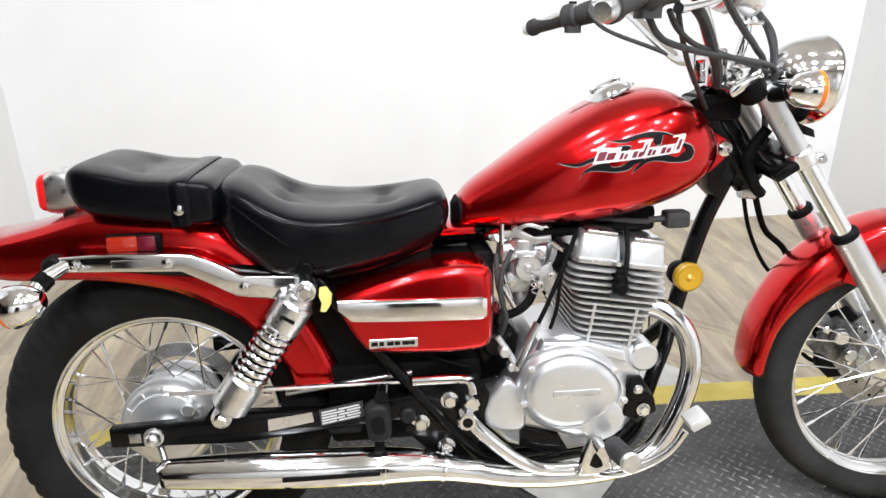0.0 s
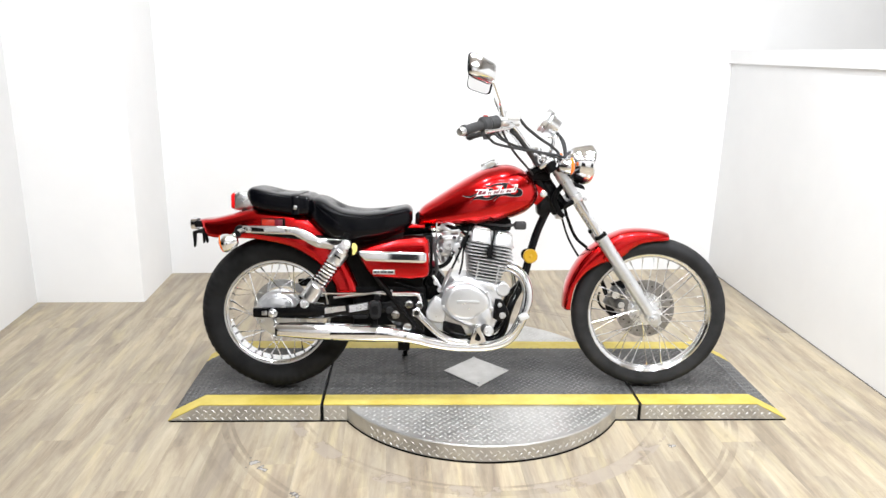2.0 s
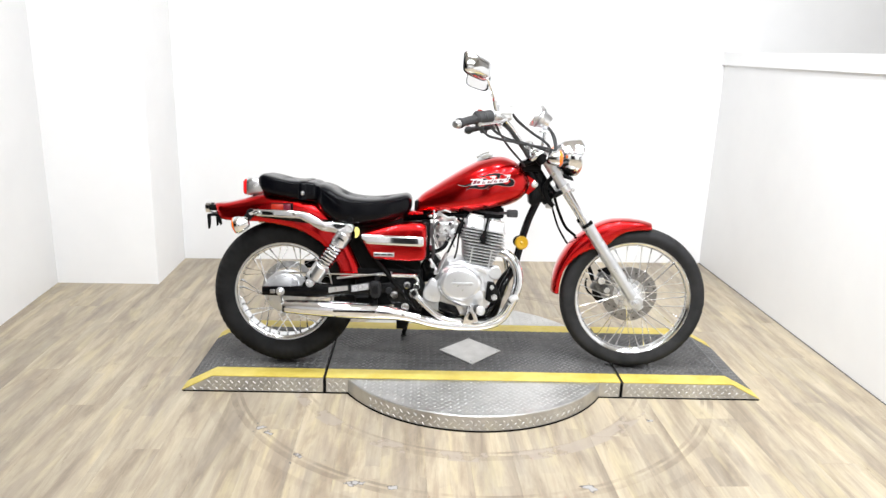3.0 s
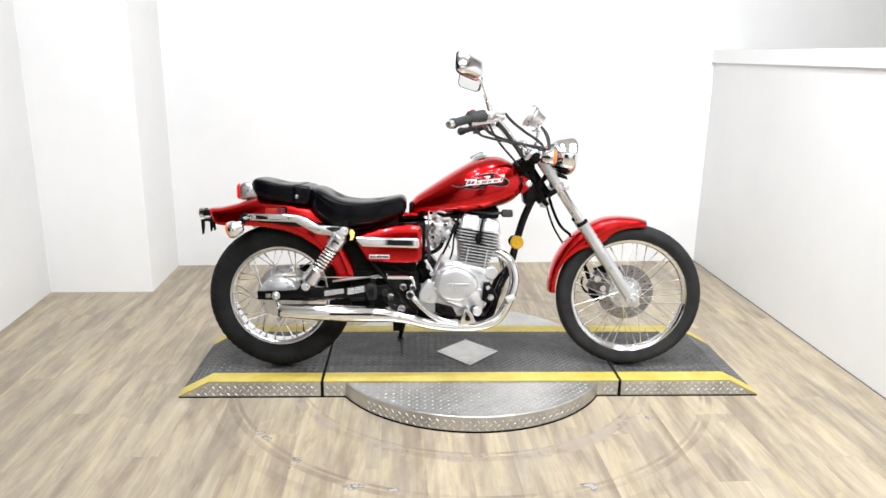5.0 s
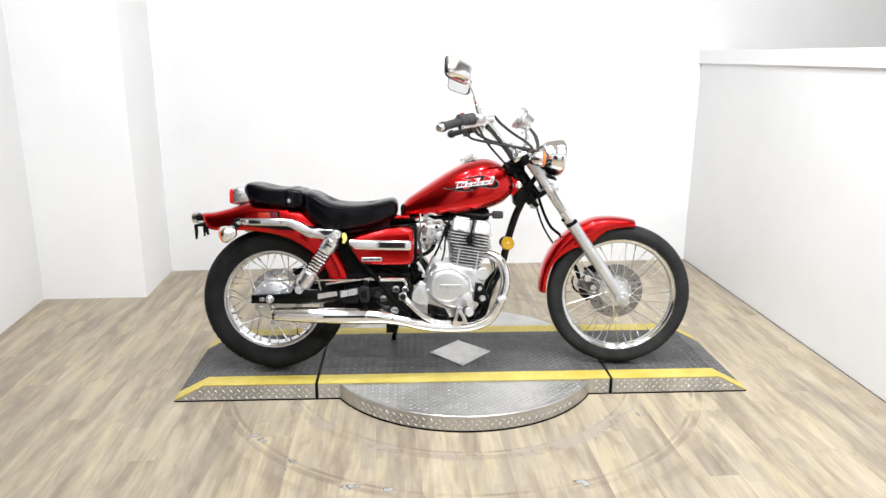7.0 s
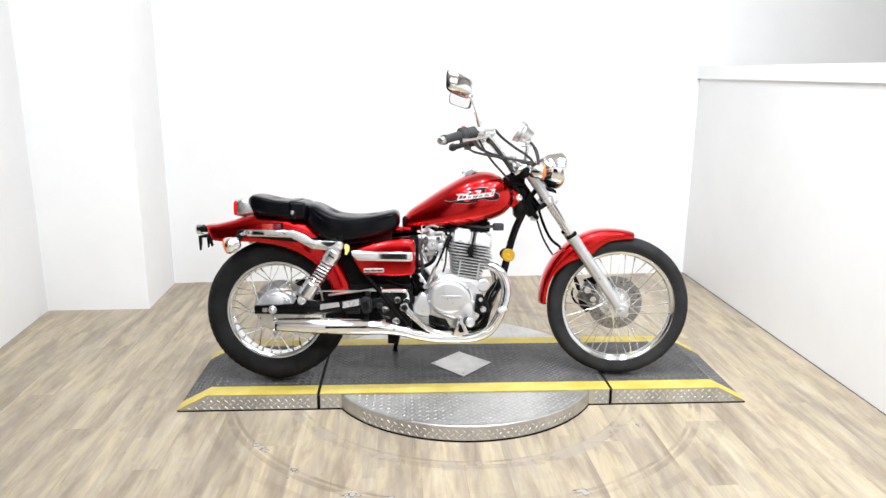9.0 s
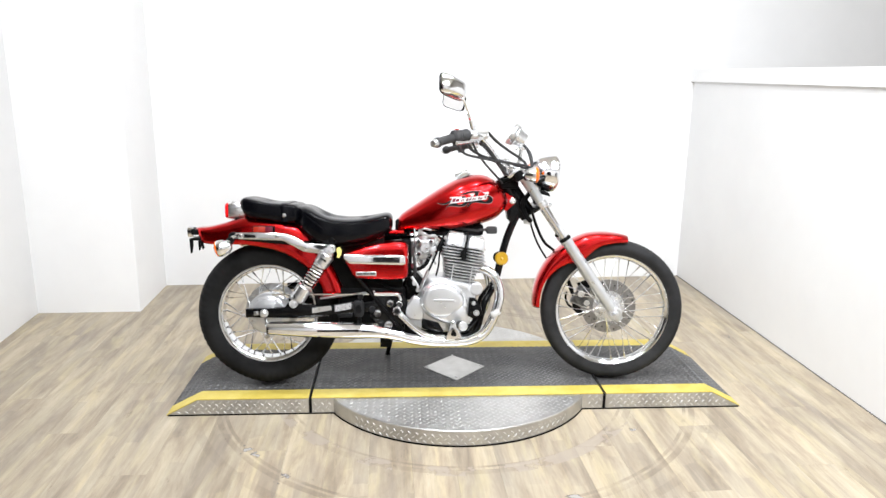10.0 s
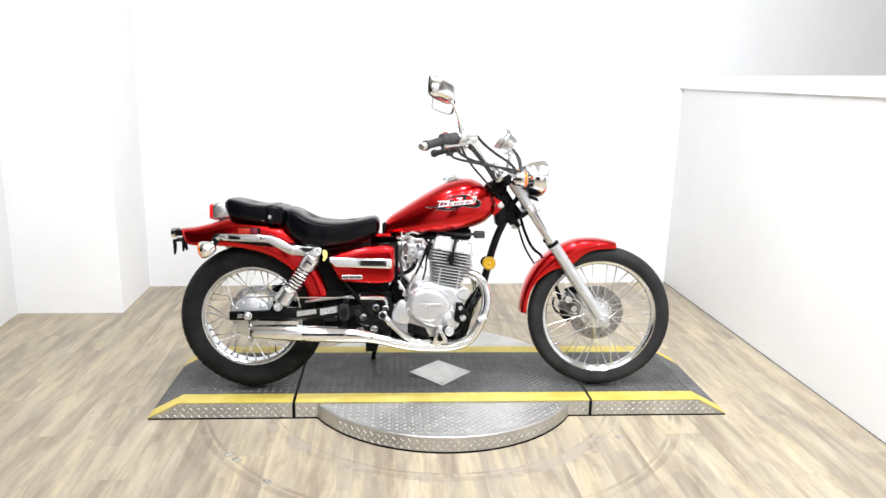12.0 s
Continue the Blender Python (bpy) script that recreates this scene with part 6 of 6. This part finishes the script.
part("clutch_cable", join(tube([(0.008, -0.105, 0.645), (-0.015, -0.115, 0.59), (-0.045, -0.122, 0.52), (-0.072, -0.125, 0.465)], 0.0042), ), soft_rubber, bike)
part("cable_sleeve", tube([(-0.062, -0.124, 0.488), (-0.082, -0.126, 0.445), (-0.095, -0.126, 0.41)], 0.007), steel, bike)

# Foot controls on this side.
_fp = part("foot_peg", join(tube([(0.062, -0.180, 0.274), (0.068, -0.245, 0.282)], 0.018, 16)), grey_rubber, bike, "grey rubber rider foot peg")
part("peg_end", join(rod((0.068, -0.245, 0.282), (0.0688, -0.254, 0.283), 0.0185, 18, 0.003)), alloy, _fp)
_pk = part("peg_bracket", join(plate([(0.006, 0.208), (0.024, 0.280), (0.034, 0.288), (0.046, 0.284), (0.072, 0.216), (0.066, 0.208)], -0.165, -0.147, 0.004, 3), rod((0.035, -0.05, 0.272), (0.04, -0.195, 0.272), 0.011, 14)), chrome, bike, "chrome foot peg bracket")
part("bracket_hole", plate([(0.026, 0.230), (0.036, 0.254), (0.050, 0.230), (0.038, 0.224)], -0.1662, -0.1645, 0, 2, 3), ink, _pk)
part("brake_pedal", join(tube([(0.00, -0.13, 0.212), (0.06, -0.165, 0.210), (0.11, -0.175, 0.224), (0.160, -0.180, 0.254), (0.188, -0.184, 0.296)], 0.0075, 12)), chrome, bike, "chrome rear brake pedal")
part("pedal_pad", moved(box(-0.018, 0.018, -0.024, 0.020, -0.009, 0.009, 0.004), pose(0.203, -0.187, 0.322, 0, -28, 0)), lug_bright, bike, "pale ribbed brake pedal pad")
part("side_strut", join(tube([(-0.185, -0.145, 0.322), (-0.16, -0.150, 0.295), (-0.11, -0.152, 0.25), (-0.06, -0.150, 0.222), (0.0, -0.148, 0.215)], 0.0125, 14), rod((-0.190, -0.12, 0.328), (-0.190, -0.165, 0.328), 0.017, 18, 0.003), rod((-0.180, -0.11, 0.352), (-0.180, -0.15, 0.352), 0.014, 8, 0.002)), chrome, bike, "chrome peg mounting strut")
part("strut_hole", rod((-0.190, -0.164, 0.328), (-0.190, -0.166, 0.328), 0.009, 14), ink, bike)
part("brake_arm", plate([(-0.185, 0.395), (-0.165, 0.39), (-0.160, 0.335), (-0.185, 0.335)], -0.135, -0.125, 0.003), plastic, bike, "dark grey brake arm")
# folded pillion peg
_pp = part("pillion_peg", plate([(-0.364, 0.364), (-0.352, 0.373), (-0.332, 0.373), (-0.322, 0.362), (-0.320, 0.325), (-0.328, 0.310), (-0.350, 0.308), (-0.360, 0.320)], -0.178, -0.140, 0.008, 3, 3), dark_rubber, bike, "folded black rubber pillion peg")
part("peg_hole", plate([(-0.354, 0.352), (-0.342, 0.358), (-0.332, 0.352), (-0.331, 0.330), (-0.341, 0.324), (-0.352, 0.330)], -0.1788, -0.177, 0.0, 2, 3), ink, _pp)
part("peg_mount", join(rod((-0.33, -0.11, 0.38), (-0.335, -0.165, 0.385), 0.012), box(-0.39, -0.30, -0.125, -0.11, 0.325, 0.345, 0.004)), black_paint, _pp)
pieces("rubber_boot", None, [box(-0.43, -0.37, -0.12, -0.09, 0.295, 0.322, 0.008), rod((-0.29, -0.12, 0.33), (-0.29, -0.135, 0.33), 0.014, 14, 0.003)], dark_rubber, bike)
# side stand on the far side
part("side_stand", join(tube([(-0.20, 0.12, 0.22), (-0.22, 0.20, 0.13), (-0.235, 0.28, 0.055)], 0.010), moved(box(-0.012, 0.012, -0.016, 0.016, -0.003, 0.003, 0.002), pose(-0.235, 0.290, 0.047, 8, 0, 0))), black_paint, bike, "black side stand")
part("drain_hose", tube([(-0.235, -0.03, 0.25), (-0.235, -0.03, 0.20), (-0.24, -0.03, 0.165)], 0.010), soft_rubber, bike)
part("centre_tag", box(-0.26, -0.215, -0.05, -0.04, 0.155, 0.215, 0.004), soft_rubber, bike)

# Amber side reflector.
_rf = part("side_reflector", lathe([(0, 0.012), (0.025, 0.012), (0.027, 0.008), (0.027, 0.0), (0, 0.0)], 32, m=along((0.250, -0.012, 0.522), (0, -1, 0))), amber_reflector, bike, "round amber side reflector")
part("reflector_rim", lathe([(0.0240, 0.013), (0.0275, 0.010), (0.0285, 0.0), (0.026, 0.0)], 32, m=along((0.250, -0.012, 0.522), (0, -1, 0))), amber_reflector, _rf)
part("reflector_facets", lathe([(0, 0.0165), (0.008, 0.0125), (0.0235, 0.0145)], 12, m=along((0.250, -0.012, 0.522), (0, -1, 0))), amber_reflector, _rf, smooth=0)
part("reflector_mount", join(rod((0.250, -0.012, 0.522), (0.246, 0.03, 0.522), 0.012), rod((0.240, -0.010, 0.526), (0.240, 0.010, 0.526), 0.024, 20, 0.004)), plastic, _rf)

# Headlamp and front turn signals.
HL = Vector((0.466, 0.020, 0.879))
HL_AIM = (1, 0.24, -0.10)
_hl = part("headlamp", steered(lathe([(0, -0.108), (0.020, -0.106), (0.045, -0.094), (0.063, -0.070), (0.072, -0.045), (0.0775, -0.022), (0.0785, -0.016), (0.0805, -0.013), (0.0805, -0.007), (0.0785, 0.0), (0.075, 0.004), (0.071, 0.003)], 48, m=along(HL, HL_AIM))), chrome, bike, "chrome round headlamp")
part("lens", steered(lathe([(0.074, 0.001), (0.05, 0.012), (0.025, 0.017), (0, 0.019)], 40, m=along(HL, HL_AIM))), glass, _hl, "clear headlamp glass")
part("reflector_bowl", steered(lathe([(0.073, 0.0), (0.055, -0.02), (0.03, -0.035), (0, -0.04)], 40, m=along(HL, HL_AIM))), chrome, _hl)
part("headlamp_bracket", steered(join(rod((0.42, -0.075, 0.862), (0.34, -0.075, 0.835), 0.011), rod((0.42, 0.075, 0.862), (0.34, 0.075, 0.835), 0.011), plate([(0.40, 0.80), (0.45, 0.785), (0.445, 0.80), (0.41, 0.815)], -0.05, 0.05, 0.003))), black_paint, _hl)
for _s in (-1, 1):
    _p = Vector((0.375, 0.165 * _s, 0.882))
    _sg = part("front_turn_signal", steered(lathe([(0, -0.045), (0.014, -0.042), (0.025, -0.028), (0.030, -0.008), (0.031, 0.0), (0, 0.0)], 28, m=along(_p, (1, 0, 0)))), chrome, bike, "chrome bullet front turn signal")
    part("lens", steered(lathe([(0.031, -0.001), (0.031, 0.006), (0.022, 0.013), (0, 0.016)], 28, m=along(_p, (1, 0, 0)))), orange_lens, _sg, "orange turn signal lens")
    part("stalk", steered(rod((0.345, 0.09 * _s, 0.882), (0.355, 0.15 * _s, 0.886), 0.009)), chrome, _sg)

# Instrument.
SPEEDO = along((0.284, 0, 1.046), (-0.86, 0, 0.51))
_sp = part("speedometer", steered(lathe([(0, -0.070), (0.026, -0.070), (0.030, -0.065), (0.034, -0.040), (0.040, -0.028), (0.0415, -0.020), (0.0455, -0.018), (0.048, -0.012), (0.048, -0.003), (0.046, 0.0), (0.041, 0.0)], 40, m=SPEEDO)), alloy, bike, "chrome round speedometer")
part("dial_glass", steered(lathe([(0.042, -0.002), (0.02, 0.002), (0, 0.003)], 32, m=SPEEDO)), white_print, _sp, "pale speedometer dial")
part("gasket_ring", steered(lathe([(0.0405, -0.027), (0.0445, -0.027), (0.0445, -0.021), (0.0405, -0.021)], 40, True, SPEEDO)), steel, _sp)
part("instrument_bracket", steered(join(tube([(0.322, 0, 1.01), (0.326, 0, 0.96), (0.310, 0, 0.90)], 0.009), box(0.300, 0.345, -0.028, 0.028, 0.976, 0.984, 0.003))), chrome, _sp, "chrome instrument bracket")
part("instrument_cable", steered(tube([(0.335, -0.01, 1.0), (0.366, -0.015, 0.96), (0.374, -0.02, 0.90), (0.37, -0.02, 0.80)], 0.0058)), grey_rubber, _sp)

# Handlebar and controls.
_bar = [(0.262, 0, 0.93), (0.258, -0.05, 0.926), (0.240, -0.100, 0.928), (0.205, -0.155, 0.970), (0.173, -0.200, 1.012), (0.140, -0.245, 1.040), (0.098, -0.283, 1.042), (0.049, -0.315, 1.032), (-0.006, -0.408, 1.014)]
_hb = part("handlebar", steered(tube([(x - 0.035 * y, -y, z + 0.095 * y) for x, y, z in _bar[::-1]][:-1] + _bar, 0.0111, 14)), chrome, bike, "chrome pulled-back handlebar")
_hb.location.z = -0.005
pieces("riser", steered, [rod((0.268, -0.04, 0.88), (0.262, -0.04, 0.945), 0.018, 16, 0.004), rod((0.268, 0.04, 0.88), (0.262, 0.04, 0.945), 0.018, 16, 0.004)], chrome, _hb)
for _s in (-1, 1):
    _a, _b2 = Vector((-0.010, 0.410 * _s, 1.014)), Vector((0.052, 0.317 * _s, 1.032))
    if _s > 0:
        _a, _b2 = Vector((0.004, 0.410, 0.970)), Vector((0.066, 0.317, 0.992))
    _d = (_b2 - _a).normalized()
    _gp = part("grip", steered(tube([_a, _a + _d * 0.012, _a + _d * 0.02, _b2], 0.016, 18, 2, radii=[0.0185, 0.019, 0.0155, 0.0165])), grey_rubber, _hb, "black ribbed rubber grip")
    part("bar_end", steered(lathe([(0, 0.026), (0.012, 0.024), (0.0155, 0.014), (0.0155, 0.0), (0, 0)], 20, m=along(_a + _d * 0.002, -_d))), alloy, _gp, "chrome bar end weight")
    _d2 = (Vector((0.128 if _s < 0 else 0.142, 0.262 * _s, 1.047 if _s < 0 else 1.012)) - _b2).normalized()
    _sw = part("switch_housing", steered(join(rod(_b2 - _d2 * 0.006, _b2 + _d2 * 0.030, 0.0275, 22, 0.007), rod(_b2 + _d2 * 0.026, _b2 + _d2 * 0.070, 0.0235, 22, 0.006), moved(rounded(-0.016, 0.016, -0.018, 0.018, -0.034, 0.0, 0.007), Matrix.Translation(_b2 + _d2 * 0.016)))), grey_rubber, _hb, "black switch housing")
    _d = _d2
    part("switch_button", steered(moved(box(-0.008, 0.008, -0.006, 0.006, 0.0, 0.006, 0.002), Matrix.Translation(_b2 + _d * 0.014 + Vector((0, 0, 0.025))))), dark_red_lens if _s < 0 else plastic, _sw)
    _c = _b2 + _d * 0.085
    part("lever_clamp", steered(join(rod(_b2 + _d * 0.072, _b2 + _d * 0.096, 0.018, 16, 0.004), moved(box(-0.012, 0.022, -0.012, 0.012, -0.015, 0.012, 0.005), Matrix.Translation(_c)))), alloy, _hb)
    _lv = [_c + Vector((0.028, -0.004 * _s, -0.006)), _c + Vector((0.040, 0.030 * _s, -0.014)), _c + Vector((0.020, 0.080 * _s, -0.022)), _c + Vector((-0.03, 0.140 * _s, -0.030)), _c + Vector((-0.055, 0.165 * _s, -0.032))]
    part("lever", steered(tube(_lv, 0.006, 12, 6, radii=[0.008, 0.0065, 0.005, 0.005, 0.007])), chrome, _hb, "chrome hand lever")
_mc = part("master_cylinder", steered(join(box(0.132, 0.184, -0.278, -0.226, 1.050, 1.080, 0.005), box(0.140, 0.176, -0.270, -0.234, 1.034, 1.054, 0.005), rod((0.12, -0.262, 1.040), (0.18, -0.235, 1.040), 0.013))), lug_bright, _hb, "pale brake fluid reservoir")
part("reservoir_lid", steered(box(0.129, 0.187, -0.281, -0.223, 1.079, 1.089, 0.003)), white_print, _mc)

# Mirrors: rounded shells, turned so that each glass faces the rider.
def mirror_shell(depth_keys, n=40):
    rings = []
    for d, s in depth_keys:
        ring = []
        for k in range(n):
            a = 2 * math.pi * k / n
            c, q = math.cos(a), math.sin(a)
            e = 2 / 5.0
            ring.append((s * 0.066 * math.copysign(abs(c) ** e, c) * (1.0 + 0.06 * q), d, s * 0.0395 * math.copysign(abs(q) ** e, q)))
        rings.append(ring)
    return loft(rings)


for _s in (-1, 1):
    _at = Vector((0.018, -0.36, 1.200)) if _s < 0 else Vector((0.078, 0.36, 1.226))
    _face = Vector((-0.70, -0.70 * _s, -0.08)).normalized()
    _flat = Vector((-_face.y, _face.x, 0)).normalized()
    _m = Matrix.Translation(_at) @ Matrix([-_flat, _face, (-_flat).cross(_face)]).transposed().to_4x4() @ Matrix.Rotation(radians(-17 if _s > 0 else 11), 4, "Y")
    _mr = part("mirror", (moved(mirror_shell([(0.006, 0.96), (0.004, 1.0), (-0.004, 1.0), (-0.014, 0.90), (-0.024, 0.70), (-0.030, 0.42), (-0.032, 0.12)]), _m)), chrome, _hb, "chrome mirror shell", 50)
    _mr.location.z = -0.007
    part("mirror_rim", (moved(mirror_shell([(0.003, 1.02), (0.0075, 1.02), (0.0075, 0.95), (0.003, 0.95)]), _m)), plastic, _mr)
    part("mirror_glass", (moved(mirror_shell([(0.0070, 0.94), (0.0082, 0.94)]), _m)), mirror_glass, _mr, "silvered mirror glass")
    _st = [(0.108, -0.262, 1.030), (0.103, -0.265, 1.050), (0.092, -0.278, 1.088), (0.080, -0.288, 1.120), (0.064, -0.302, 1.155), (0.048, -0.320, 1.180)] if _s < 0 else [(0.176, 0.270, 1.040), (0.172, 0.274, 1.058), (0.158, 0.288, 1.092), (0.146, 0.298, 1.122), (0.128, 0.315, 1.165), (0.112, 0.330, 1.190)]
    _st = [Vector(p) for p in _st]
    part("mirror_stem", join(tube(_st, 0.0048, 10), rod(_st[0], _st[2], 0.0088, 10, 0.002), rod(_st[2], _st[2] + (_st[3] - _st[2]) * 0.3, 0.0072, 6)), chrome, _mr)

# Cables from the bar.
for _pts, _r in (([(0.062, -0.305, 1.012), (0.071, -0.30, 0.998), (0.085, -0.29, 0.980), (0.11, -0.275, 0.966), (0.20, -0.17, 0.945), (0.353, -0.05, 0.916), (0.37, -0.03, 0.89)], 0.0055),
                 ([(0.105, -0.27, 1.010), (0.125, -0.25, 0.985), (0.17, -0.20, 0.960), (0.25, -0.12, 0.938), (0.35, -0.05, 0.905)], 0.005),
                 ([(0.12, -0.255, 1.02), (0.14, -0.22, 0.98), (0.175, -0.16, 0.93), (0.22, -0.09, 0.880), (0.25, -0.05, 0.845)], 0.005),
                 ([(0.185, -0.235, 1.050), (0.215, -0.19, 1.02), (0.27, -0.12, 0.98), (0.325, -0.05, 0.945), (0.355, -0.03, 0.90), (0.40, 0.03, 0.72)], 0.0065),
                 ([(0.10, 0.27, 1.01), (0.13, 0.22, 0.97), (0.22, 0.12, 0.93), (0.30, 0.06, 0.89)], 0.005),
                 ([(0.155, -0.232, 1.012), (0.178, -0.204, 0.994), (0.210, -0.160, 0.955), (0.240, -0.112, 0.915), (0.262, -0.060, 0.885)], 0.0095),
                 ([(0.325, 0.0, 1.015), (0.352, -0.01, 0.985), (0.368, -0.02, 0.94), (0.372, -0.02, 0.90)], 0.0065)):
    part("control_cable", steered(tube(_pts, _r * 0.88, 8)), grey_rubber, _hb)
part("neck_wiring", join(box(0.235, 0.315, -0.045, 0.045, 0.815, 0.86, 0.01), tube([(0.24, -0.04, 0.84), (0.29, -0.05, 0.86), (0.34, -0.05, 0.86)], 0.009), tube([(0.36, -0.05, 0.80), (0.33, -0.045, 0.75), (0.35, -0.04, 0.70), (0.37, -0.03, 0.68)], 0.010), box(0.318, 0.352, -0.025, 0.025, 0.692, 0.716, 0.008)), soft_rubber, bike, "black wiring and ignition switch at the neck")
part("horn", join(rod((0.362, 0.01, 0.684), (0.362, -0.005, 0.684), 0.018, 16, 0.004), body([(0.345, 0.012, 0.667, 0.70, 3, 3, 0.5), (0.372, 0.016, 0.664, 0.704, 3, 3, 0.5)])), steel, bike)
part("ignition_barrel", steered(rod((0.30, -0.06, 0.885), (0.282, -0.065, 0.905), 0.014, 16, 0.003)), chrome, bike)

# ---- floor planks ----
_pw, _pl = 0.152, 1.22
_turn = Matrix.Rotation(radians(1.6), 4, "Z")
_bm = box(0.0001, _pw - 0.0001, 0.0001, _pl - 0.0001, -0.004, 0.0, 0.0003, 1)
_plank = mesh_of("plank", _bm, oak, 0)
for _i in range(-18, 15):
    _shift = (_i * 0.37) % 1.0 * _pl
    for _j in range(-4, 3):
        _o = new("plank", _plank)
        _o.parent = floor
        _o.matrix_basis = _turn @ Matrix.Translation((_i * _pw, _j * _pl + _shift - _pl * 0.5, 0))
